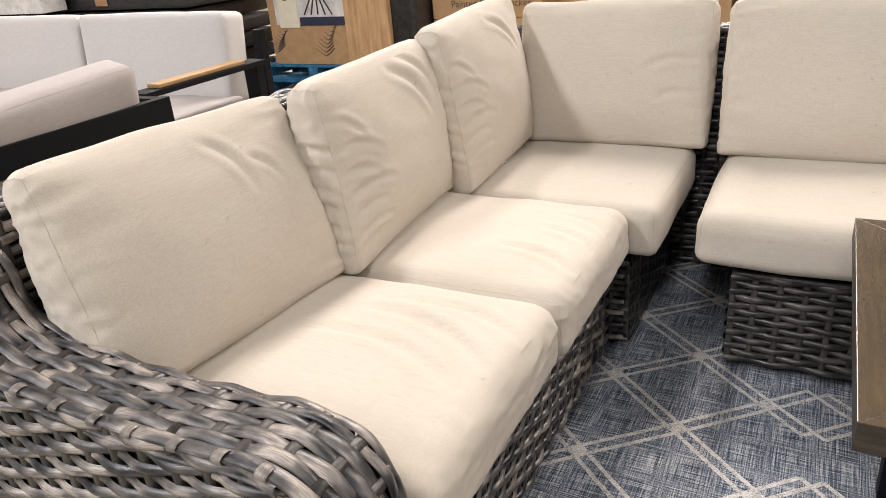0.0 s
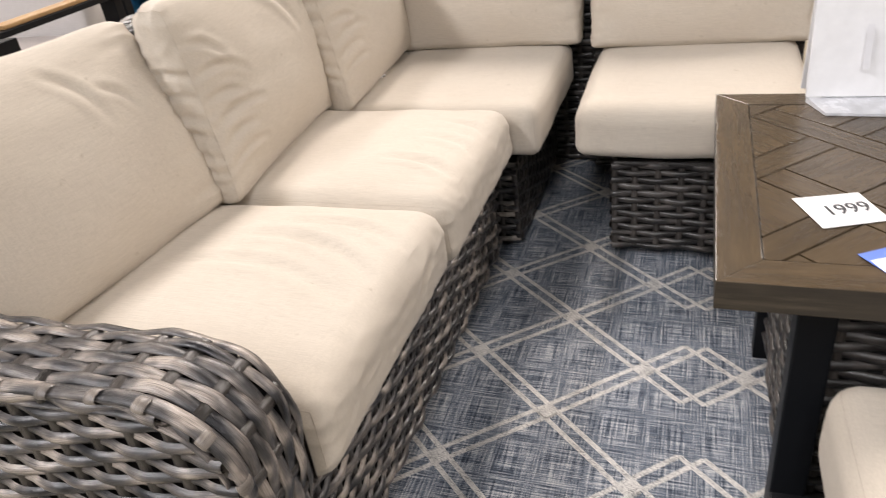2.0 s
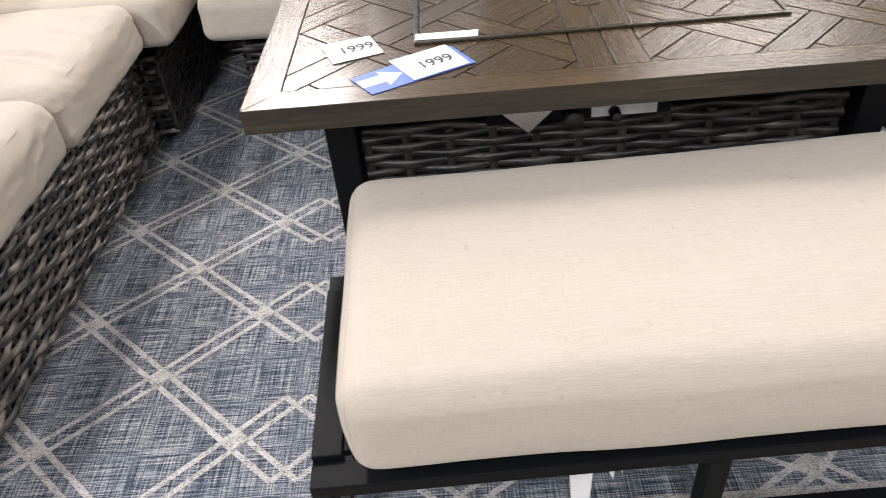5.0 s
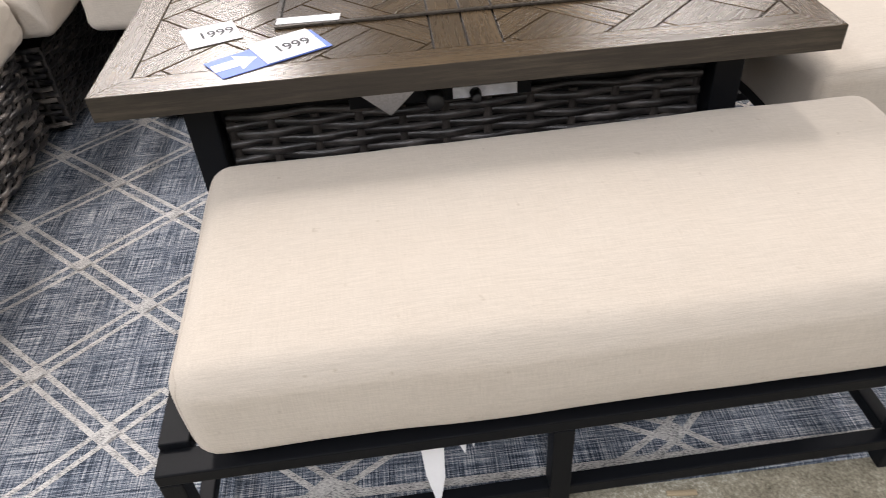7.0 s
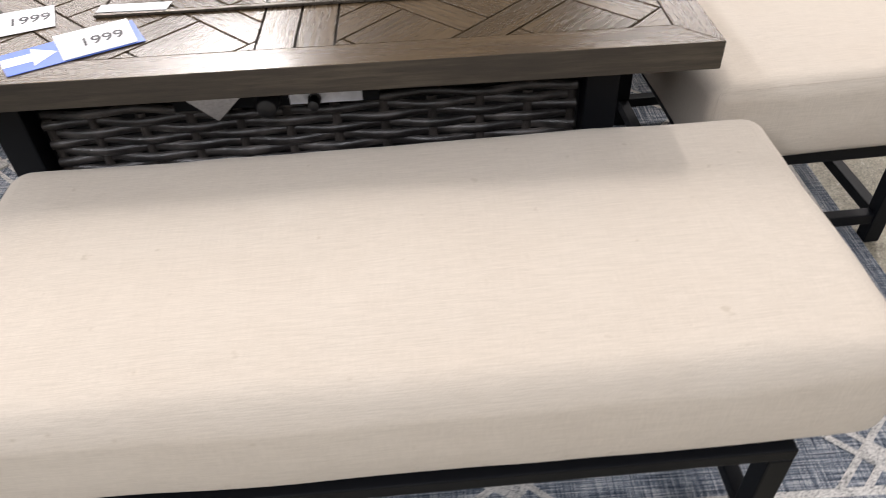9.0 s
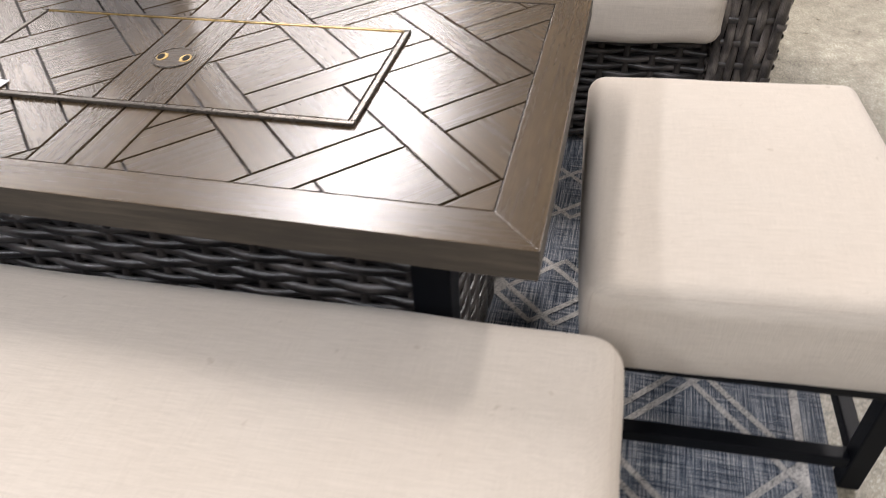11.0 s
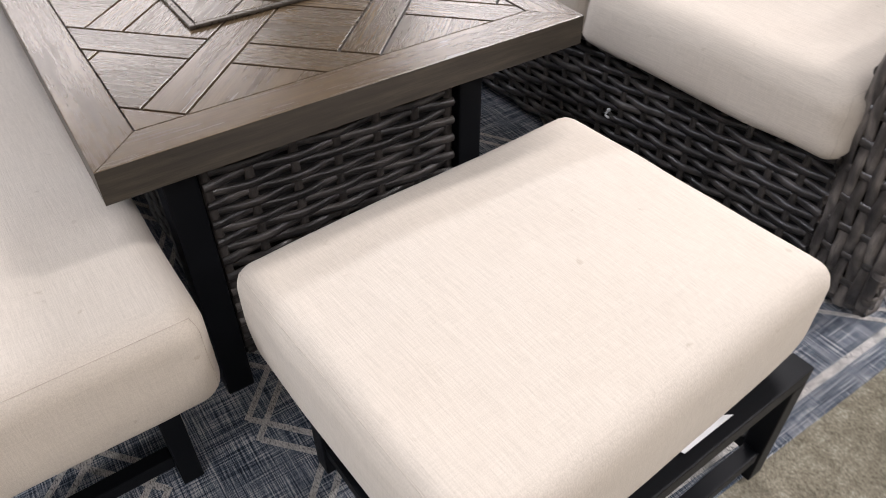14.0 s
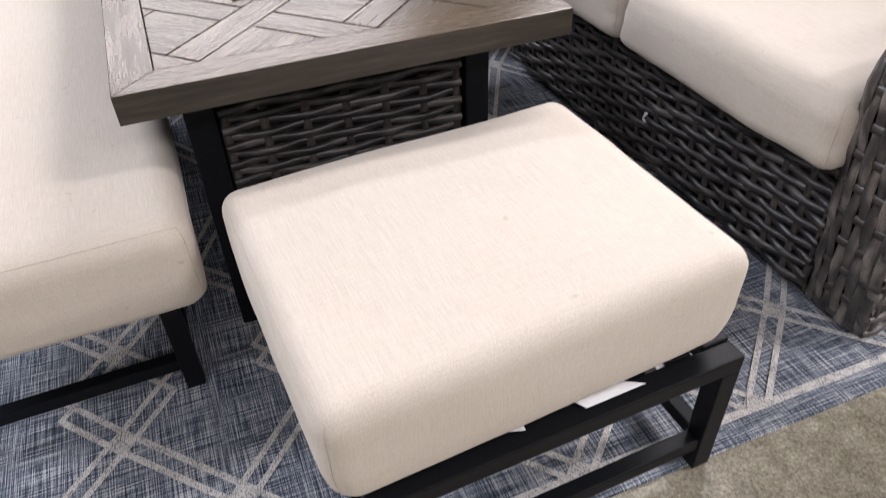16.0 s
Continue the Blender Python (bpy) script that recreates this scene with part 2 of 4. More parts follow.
def box_bm(x0, x1, y0, y1, z0, z1, bevel=0.0, seg=2):
    bm = bmesh.new()
    bmesh.ops.create_cube(bm, size=1)
    for v in bm.verts:
        v.co = Vector((x0 if v.co.x < 0 else x1, y0 if v.co.y < 0 else y1, z0 if v.co.z < 0 else z1))
    if bevel:
        bmesh.ops.bevel(bm, geom=bm.edges[:], offset=bevel, segments=seg, profile=0.6, affect="EDGES")
    return bm


def bm_mesh(name, bm, mat, smooth=False, grain=None):
    """Turns a bmesh into a mesh; grain: the axis (0, 1, 2) along which the wood of the piece runs."""
    if grain is not None:
        layer = bm.loops.layers.uv.new("UVMap")
        for f in bm.faces:
            others = [a for a in (0, 1, 2) if a != grain]
            n = f.normal
            across = others[0] if abs(n[others[1]]) > abs(n[others[0]]) else others[1]
            for lp in f.loops:
                lp[layer].uv = (lp.vert.co[grain], lp.vert.co[across])
    me = bpy.data.meshes.new(name)
    bm.normal_update()
    bm.to_mesh(me)
    bm.free()
    me.materials.append(mat)
    if smooth:
        me.polygons.foreach_set("use_smooth", [True] * len(me.polygons))
    return me


def box(name, x0, x1, y0, y1, z0, z1, mat, bevel=0.0, grain=None, smooth=False):
    bm = box_bm(x0, x1, y0, y1, z0, z1, bevel)
    bm.normal_update()
    return bm_mesh(name, bm, mat, smooth, grain)


class Strands:
    """Collects woven strands into one mesh."""

    def __init__(self, seed=1):
        self.v, self.f, self.uv, self.starts = [], [], [], []
        self.rnd = random.Random(seed)

    def ribbon(self, pts, sides, normals, w, t, flat_top=False):
        """A flat, slightly domed ribbon along pts."""
        base, off = len(self.v), self.rnd.random() * 50
        run = 0.0
        for i, (p, s, n) in enumerate(zip(pts, sides, normals)):
            if i:
                run += (p - pts[i - 1]).length
            for k, (a, h) in enumerate(((-0.5, -0.55), (-0.44, 0.30), (0.08, 0.55), (0.44, 0.34), (0.5, -0.55)) if flat_top else
                                        ((-0.5, -0.7), (-0.36, 0.45), (0.03, 0.9), (0.38, 0.48), (0.5, -0.7))):
                self.v.append(p + s * (a * w) + n * (h * t))
                self.uv.append((run + off, a * w + off))
        for i in range(len(pts) - 1):
            for k in range(4):
                a = base + i * 5 + k
                self.f.append((a, a + 1, a + 6, a + 5))

    def cut(self):
        """Starts a new strand."""
        self.starts.append((len(self.v), len(self.f)))

    def mesh(self, name, mat):
        return mesh_of(name, self.v, self.f, mat, self.uv, True)

    def strands(self, name, mat):
        """Each strand as a mesh of its own."""
        ends = self.starts[1:] + [(len(self.v), len(self.f))]
        for (v0, f0), (v1, f1) in zip(self.starts, ends):
            yield mesh_of(name, self.v[v0:v1], [tuple(k - v0 for k in f) for f in self.f[f0:f1]], mat, self.uv[v0:v1], True)


def weave(surface, u0, u1, v0, v1, row, stake, w, t, seed, mat, name="woven_panel", inside=None, per=6, wob=0.0015, flat_top=False):
    """Rows of strands along u, over and under stakes along v. surface(u, v): the place and the outward normal.
    inside(u, v): where the panel is. Returns the meshes of strands and stakes."""
    st, sk = Strands(seed), Strands(seed + 50)
    rows = max(1, round((v1 - v0) / row))
    step = (v1 - v0) / rows
    count = max(2, round((u1 - u0) / stake))
    pitch = (u1 - u0) / count
    eps = 1e-3
    for r in range(rows):
        v = v0 + (r + 0.5) * step
        run = ([], [], [])
        ph = st.rnd.random() * 6.28
        wr = w * st.rnd.uniform(0.9, 1.1)
        for i in range(count * per + 1):
            u = u0 + (u1 - u0) * i / (count * per)
            ok = inside is None or inside(u, v)
            if ok:
                vv = v + wob * math.sin(u * 23 + ph)
                p, n = surface(u, vv)
                q, _ = surface(u, vv + eps)
                c = math.cos(math.pi * (u - u0) / pitch + math.pi * r)
                c = math.asin(0.94 * c) / 1.22 if flat_top else math.copysign(abs(c) ** 0.85, c)
                run[0].append(p + n * (t * (0.85 if flat_top else 1.05) * c))
                run[1].append((q - p).normalized())
                run[2].append(n)
            if (not ok or i == count * per) and run[0]:
                if len(run[0]) > 2:
                    st.cut()
                    st.ribbon(*run, wr, t, flat_top)
                run = ([], [], [])
    for k in range(count + 1):
        u = min(max(u0 + k * pitch, u0 + w * 0.4), u1 - w * 0.4)
        run = ([], [], [])
        m = max(2, rows * 2)
        for i in range(m + 1):
            v = v0 + 0.015 + (v1 - v0 - 0.030) * i / m
            ok = inside is None or inside(u, v)
            if ok:
                p, n = surface(u, v)
                q, _ = surface(u + eps, v)
                run[0].append(p - n * (t * 0.2))
                run[1].append((q - p).normalized())
                run[2].append(n)
            if (not ok or i == m) and run[0]:
                if len(run[0]) > 1:
                    sk.ribbon(*run, w * 0.95, t * 0.8)
                run = ([], [], [])
    return st, sk


def flat(origin, udir, vdir):
    o, a, b = Vector(origin), Vector(udir).normalized(), Vector(vdir).normalized()
    n = a.cross(b).normalized()
    return lambda u, v: (o + a * u + b * v, n)


def woven(parent, surface, u1, v1, row=0.022, stake=0.06, w=0.0185, t=0.0035, seed=1, mat=None, inside=None, name="woven_panel", u0=0.0, v0=0.0, per=6, near=False, flat_top=False):
    """A woven panel under a thing: its stakes, with every strand a part of its own where it is seen from near."""
    m = mat or DARK_WICKER
    st, sk = weave(surface, u0, u1, v0, v1, row, stake, w, t, seed, m, name, inside, per=per, flat_top=flat_top)
    p = part(name, sk.mesh(name, STAKE), parent)
    p["kind"] = "stuff"
    if near:
        for me in st.strands("strand", m):
            part("strand", me, p)
    else:
        s = part("weave", st.mesh("weave", m), p)
        s["kind"] = "stuff"
    return p


def sweep(path, radius, mat, name, sides=8, squash=(1.0, 1.0), up=Vector((0, 0, 1)), closed=False):
    """A tube along a path."""
    v, f, uv = [], [], []
    n = len(path)
    run = 0.0
    for i, p in enumerate(path):
        a, b = path[(i - 1) % n if closed else max(0, i - 1)], path[(i + 1) % n if closed else min(n - 1, i + 1)]
        tan = (b - a).normalized()
        side = tan.cross(up)
        side = side.normalized() if side.length > 1e-4 else Vector((1, 0, 0))
        top = side.cross(tan).normalized()
        if i:
            run += (p - path[i - 1]).length
        for k in range(sides):
            g = 2 * math.pi * k / sides
            v.append(p + side * (math.cos(g) * radius * squash[0]) + top * (math.sin(g) * radius * squash[1]))
            uv.append((run, g * radius))
    for i in range(n if closed else n - 1):
        for k in range(sides):
            a, b = i * sides + k, i * sides + (k + 1) % sides
            c, d = ((i + 1) % n) * sides + (k + 1) % sides, ((i + 1) % n) * sides + k
            f.append((a, b, c, d))
    return mesh_of(name, v, f, mat, uv, True)


def cushion(name, size, place, label, category, seed, radius=0.04, crown=(0.0, 0.0, 0.02), wrinkle=0.004, taper=0.0, creases=(), mat=None,
            cuts=34, puff=0.0, group="", seam_level=0.80, gather=0.0, thread=0.0010, ends=None, foot_edge=1.0, under=0.0):
    """A box cushion with soft edges, sewn seams, a swell on each pair of faces and creases. The origin is at the middle of its base.
    taper: how much thinner it grows to its top; puff: how far its corners draw in; gather: folds drawn in from the ends; foot_edge: how much tighter the lower edges are; under: how far the base draws in."""
    W, D, Hh = size
    half = Vector((W / 2, D / 2, Hh / 2))
    mat = mat or FABRIC

    def form(p):
        e = [math.copysign(math.sin(abs(c) * math.pi / 2 * 0.93) / math.sin(math.pi / 2 * 0.93), c) for c in p]
        r = min(radius, min(half) * 0.98)
        low = max(0.0, min(1.0, -e[2] * 1.4))
        r *= 1 - (1 - foot_edge) * low * low * (3 - 2 * low)
        full = Vector([e[i] * half[i] for i in range(3)])
        q = Vector([max(-half[i] + r, min(half[i] - r, full[i])) for i in range(3)])
        d = full - q
        out = q + (d.normalized() * r if d.length > 1e-6 else d)
        fall = [1 - min(1, abs(out[i]) / half[i]) ** 2.4 for i in range(3)]
        out.x += math.copysign(crown[0], e[0]) * fall[1] * fall[2] * abs(e[0])
        out.y += math.copysign(crown[1], e[1]) * fall[0] * fall[2] * abs(e[1])
        out.z += math.copysign(crown[2], e[2]) * fall[0] * fall[1] * abs(e[2])
        if puff:
            out *= 1 - puff * (abs(e[0]) ** 6 * abs(e[1] if D > Hh else e[2]) ** 6)
        if under and e[2] < 0:
            out.x *= 1 - under * e[2] * e[2]
            out.y *= 1 - under * e[2] * e[2]
        if taper:
            out.y *= 1 - taper * (out.z / Hh + 0.5) ** 2
        s = Vector((seed * 7.3, seed * 3.1, seed * 1.7))
        n1 = noise.noise(out * 4.5 + s)
        n2 = noise.noise(Vector((out.x * 9, out.y * 9, out.z * 16)) + s)
        edge = max(0.0, 1 - min(half.x - min(half.x, abs(out.x)), 0.16) / 0.16)
        n3 = 1 - abs(noise.noise(Vector((out.x * 7, out.y * 30, out.z * 30)) + s)) * 2
        k = wrinkle * (n1 * 1.3 + n2 * 0.5) + gather * edge * n3
        face = max(range(3), key=lambda i: abs(e[i]))
        nd = Vector([math.copysign(abs(c) ** 5, c) for c in e]).normalized()
        for face_i, side, (ax, ay), (bx, by), depth, wide in creases:
            if face_i == face and e[face_i] * side > 0:
                o2 = [out[i] for i in range(3) if i != face_i]
                a, b_, c_ = Vector((ax, ay)), Vector((bx, by)), Vector(o2)
                tt = max(0, min(1, (c_ - a).dot(b_ - a) / (b_ - a).length_squared))
                mid = a + (b_ - a) * tt
                mid = mid + Vector((-(b_ - a).y, (b_ - a).x)) * 0.12 * math.sin(tt * math.pi)
                dist = (c_ - mid).length
                k -= depth * math.exp(-(dist / wide) ** 2) * math.sin(math.pi * (0.1 + 0.8 * tt))
                k += depth * 0.55 * math.exp(-((dist - wide * 2.2) / wide) ** 2) * math.sin(math.pi * (0.1 + 0.8 * tt))
        return out + nd * k + Vector((0, 0, half.z))

    bm = bmesh.new()
    bmesh.ops.create_cube(bm, size=2)
    long_e = [e for e in bm.edges]
    bmesh.ops.subdivide_edges(bm, edges=long_e, cuts=cuts, use_grid_fill=True)
    for v in bm.verts:
        v.co = form(tuple(v.co))
    bm.normal_update()
    ob = thing(name, label, category, place, group)
    part("cover", bm_mesh("cover", bm, mat, True), ob)
    n = 60
    for lev in ((seam_level, -seam_level) if seam_level else ()):
        loop = []
        for i in range(4 * n):
            k, a = divmod(i, n)
            a = -1 + 2 * a / n
            c = ((a, -1), (1, a), (-a, 1), (-1, -a))[k]
            loop.append(form((c[0], c[1], lev) if D > Hh else (c[0], lev, c[1])))
        mid = sum(loop, Vector()) / len(loop)
        loop = [p + (p - mid).normalized() * 0.0004 for p in loop]
        part("seam", sweep(loop, thread, mat, "seam", 5, closed=True, up=Vector((0, 0, 1)) if D > Hh else Vector((0, 1, 0))), ob)
    for side in ((-1, 1) if ends is not None else ()):
        # the seam round an end panel
        loop = []
        for i in range(4 * n):
            k, a = divmod(i, n)
            a = -1 + 2 * a / n
            c = ((a, -1), (1, a), (-a, 1), (-1, -a))[k]
            loop.append(form((side, c[0], c[1]) if ends == 0 else (c[0], side, c[1])))
        mid = sum(loop, Vector()) / len(loop)
        loop = [p + (p - mid).normalized() * 0.0003 for p in loop]
        part("seam", sweep(loop, thread, SEAM, "seam", 5, closed=True, up=Vector((1, 0, 0)) if ends == 0 else Vector((0, 1, 0))), ob)
    return ob


def text_mesh(body, size, mat, extrude=0.0, bold=0.0):
    cu = bpy.data.curves.new("print", "FONT")
    cu.body, cu.size, cu.extrude, cu.offset, cu.align_x, cu.align_y = body, size, extrude, bold, "CENTER", "CENTER"
    ob = bpy.data.objects.new("print", cu)
    scene.collection.objects.link(ob)
    dg = bpy.context.evaluated_depsgraph_get()
    me = bpy.data.meshes.new_from_object(ob.evaluated_get(dg))
    bpy.data.objects.remove(ob)
    me.materials.clear()
    me.materials.append(mat)
    return me


# ---- the store ----
def structure(name, me, label, category, place=None):
    ob = new(name, me)
    if place is not None:
        ob.matrix_world = place
    return tagged(ob, label, category, kind="structure")


structure("floor", box("floor", -12, 12, -10, 14, -0.25, -0.008, CONCRETE), "worn polished grey concrete store floor", "floor")
structure("ceiling", box("ceiling", -12, 12, -10, 14, 6.4, 6.6, CEILING), "high grey roof deck of the store", "ceiling")
structure("wall_north", box("wall", -12, 12, 14, 14.2, -0.2, 6.6, PAINTED_WALL), "plain painted store wall", "wall")
structure("wall_south", box("wall", -12, 12, -10.2, -10, -0.2, 6.6, PAINTED_WALL), "plain painted store wall", "wall")
structure("wall_west", box("wall", -12.2, -12, -10, 14, -0.2, 6.6, PAINTED_WALL), "plain painted store wall", "wall")
structure("wall_east", box("wall", 12, 12.2, -10, 14, -0.2, 6.6, PAINTED_WALL), "plain painted store wall", "wall")


def floor_joint():
    rnd = random.Random(4)
    pts = [Vector((1.30 + 0.16 * i, 2.66 + 0.008 * i + rnd.uniform(-0.008, 0.008), -0.0085)) for i in range(22)]
    return structure("floor_joint", sweep(pts, 0.006, SHADE_BLACK, "joint", 5, (1, 0.3)), "dark cracked joint in the concrete floor", "joint")


floor_joint()

# ---- rug ----
RX0, RX1, RY0, RY1 = -1.20, 1.918, -0.485, 2.06


def build_rug():
    rug = thing("area_rug", "blue and grey flatweave rug with ivory diamond lattice", "rug")
    part("rug_ground", box("rug_ground", RX0, RX1, RY0, RY1, -0.008, -0.001, RUG, 0.002), rug)
    v, f = [], []
    w, sep = 0.0125, 0.0172

    def strip(p, q):
        z = 0.000004 * len(f)
        p, q = Vector(p), Vector(q)
        s = (q - p).normalized()
        s = Vector((-s.y, s.x)) * (w / 2)
        b = len(v)
        for c in (p - s, q - s, q + s, p + s):
            v.append((c.x, c.y, z))
        f.append((b, b + 1, b + 2, b + 3))

    ylo, yhi, xhi = RY0 + 0.047, RY1 - 0.07, RX1 - 0.053

    def clipped(p, q):
        p, q = Vector(p), Vector(q)
        t0, t1 = 0.0, 1.0
        for a, d, lo, hi in ((p.x, q.x - p.x, RX0 + 0.05, xhi), (p.y, q.y - p.y, ylo, yhi)):
            if abs(d) < 1e-9:
                continue
            ta, tb = sorted(((lo - a) / d, (hi - a) / d))
            t0, t1 = max(t0, ta), min(t1, tb)
        if t1 > t0:
            strip(p + (q - p) * t0, p + (q - p) * t1)

    half = 0.1917
    cols = [(-1.20, 0.155 + half), (-0.99, 0.155), (-0.775, 0.155 + half), (-0.560, 0.157), (-0.340, 0.152 + half), (-0.127, 0.150), (0.112, 0.152), (0.34, 0.155 + half),
            (0.67, 0.175), (1.015, 0.19 + half), (1.231, 0.200), (1.471, 0.205), (1.672, 0.015), (1.862, 0.195), (2.06, 0.195 + half)]
    # columns that the small diamonds join lie on the same rows
    for k in range(len(cols) - 1):
        (xa, pa), (xb, pb) = cols[k], cols[k + 1]
        small = k in (5, 10)
        for i in range(-5, 9):
            for sgn in (1, -1):
                ya = pa + i * 2 * half
                if small:
                    yb, xm = pb + i * 2 * half, (xa + xb) / 2
                    h = 0.107
                    a = 0.0265
                    # two pairs of lines that meet at a flat peak
                    clipped((xa - a, ya), (xm - a, ya + sgn * h))
                    clipped((xa + a, ya), (xm + a, ya + sgn * h))
                    clipped((xb - a, yb), (xm - a, yb + sgn * h))
                    clipped((xb + a, yb), (xm + a, yb + sgn * h))
                else:
                    row = round((ya + sgn * half - pb) / (2 * half))
                    yb = pb + row * 2 * half
                    p, q = Vector((xa, ya)), Vector((xb, yb))
                    s = (q - p).normalized()
                    s = Vector((-s.y, s.x)) * sep
                    over = (q - p).normalized() * 0.012
                    clipped(p - s - over, q - s + over)
                    clipped(p + s - over, q + s + over)
    w = 0.017
    strip((RX0 + 0.05, ylo), (xhi, ylo))
    strip((xhi, ylo), (xhi, yhi))
    strip((RX0 + 0.05, yhi), (xhi, yhi))
    # solid crossings
    for x, ph in cols[1:-1]:
        for i in range(-4, 8):
            y = ph + i * 2 * half
            if ylo < y < yhi:
                b, z = len(v), 0.0018 + 0.000004 * len(f)
                v.extend([(x - 0.030, y, z), (x, y - 0.026, z), (min(x + 0.030, xhi), y, z), (x, y + 0.026, z)])
                f.append((b, b + 1, b + 2, b + 3))
    part("lattice", mesh_of("lattice", v, f, STRIPE), rug, "ivory double-line diamond lattice woven into the rug")
    return rug


build_rug()

# ---- fire table ----
TX, TY, TZ, TB, TT = 1.385, 0.770, 0.640, 0.066, 0.049
LID = (0.316, 1.078, 0.226, 0.550)
PER, BAND, SC, DC = 0.2955, 0.092, 1.405, 0.930


def clip_poly(poly, axis, limit, keep_less):
    out = []
    for i, p in enumerate(poly):
        q = poly[(i + 1) % len(poly)]
        ip = (p[axis] <= limit) == keep_less or abs(p[axis] - limit) < 1e-9
        iq = (q[axis] <= limit) == keep_less or abs(q[axis] - limit) < 1e-9
        if ip:
            out.append(p)
        if ip != iq:
            t = (limit - p[axis]) / (q[axis] - p[axis])
            out.append((p[0] + (q[0] - p[0]) * t, p[1] + (q[1] - p[1]) * t))
    return out


def clip_rect(poly, x0, x1, y0, y1):
    for axis, limit, less in ((0, x0, False), (0, x1, True), (1, y0, False), (1, y1, True)):
        if len(poly) < 3:
            return []
        poly = clip_poly(poly, axis, limit, less)
    return poly


def area_of(poly):
    return 0.5 * sum(p[0] * q[1] - q[0] * p[1] for p, q in zip(poly, poly[1:] + poly[:1]))


def inset_poly(poly, d):
    """A convex polygon drawn in by d."""
    n = len(poly)
    pts = [Vector(p) for p in poly]
    out = pts
    for i in range(n):
        p, q = pts[i], pts[(i + 1) % n]
        t = (q - p).normalized()
        nn = Vector((-t.y, t.x))
        res = []
        for k in range(len(out)):
            a, b = out[k], out[(k + 1) % len(out)]
            da, db = (a - p).dot(nn) - d, (b - p).dot(nn) - d
            if da >= 0:
                res.append(a)
            if (da >= 0) != (db >= 0):
                res.append(a + (b - a) * (da / (da - db)))
        out = res
        if len(out) < 3:
            return []
    return out


def plank_mesh(poly, z0, z1, direction, mat, gap=0.0021, ease=0.0006):
    """One plank of the parquet: a convex outline with eased upper edges."""
    if area_of(poly) < 0:
        poly = poly[::-1]
    clean = []
    for p in poly:
        if not clean or (Vector(p) - Vector(clean[-1])).length > 0.002:
            clean.append(p)
    if len(clean) > 2 and (Vector(clean[0]) - Vector(clean[-1])).length < 0.002:
        clean.pop()
    if len(clean) < 3:
        return None
    a = inset_poly(clean, gap)
    b = inset_poly(clean, gap + ease)
    if len(a) < 3 or len(b) != len(a) or abs(area_of([tuple(p) for p in b])) < 6e-5:
        return None
    n = len(a)
    v = [(p.x, p.y, z0) for p in a] + [(p.x, p.y, z1 - ease * 0.6) for p in a] + [(p.x, p.y, z1) for p in b]
    f = [tuple(range(2 * n, 3 * n))]
    for i in range(n):
        j = (i + 1) % n
        f += [(i, j, n + j, n + i), (n + i, n + j, 2 * n + j, 2 * n + i)]
    dx, dy = direction
    uv = [(p[0] * dx + p[1] * dy, -p[0] * dy + p[1] * dx + p[2]) for p in v]
    return mesh_of("plank", v, f, mat, uv)


def parquet(x0, x1, y0, y1):
    """Outlines and grain directions of the basket-weave parquet inside a rectangle; its two halves mirror each other, with over and under exchanged."""
    out = []
    r = 0.70710678
    mid, board = TX / 2, 0.066
    for mirror in (False, True):
        def add(s0, s1, d0, d1, grain):
            poly = [((s + d) / 2, (s - d) / 2) for s, d in ((s0, d0), (s0, d1), (s1, d1), (s1, d0))]
            if mirror:
                poly = [(TX - x, y) for x, y in poly][::-1]
                grain = (-grain[0], grain[1])
            lim = (max(x0, mid + board), x1) if not mirror else (x0, min(x1, mid - board))
            poly = clip_rect(poly, lim[0], lim[1], y0, y1)
            if len(poly) > 2 and abs(area_of(poly)) > 1e-4:
                out.append((poly, grain))
        h = BAND / 2
        for i in range(-5, 6):
            for j in range(-5, 6):
                s, d = SC + i * PER, DC + j * PER
                over = (i + j + mirror) % 2 == 0
                add(s + h, s + PER - h, d + h, d + PER - h, (r, -r) if over else (r, r))
                if over:
                    add(s - h, s + h, d - PER + h, d + PER - h, (r, -r))
                else:
                    add(s - PER + h, s + PER - h, d - h, d + h, (r, r))
    for k in (-1, 0):
        bx0, bx1 = mid + k * board, mid + (k + 1) * board
        poly = clip_rect([(bx0, y0), (bx1, y0), (bx1, y1), (bx0, y1)], x0, x1, y0, y1)
        if len(poly) > 2:
            out.append((poly, (0, 1)))
    return out


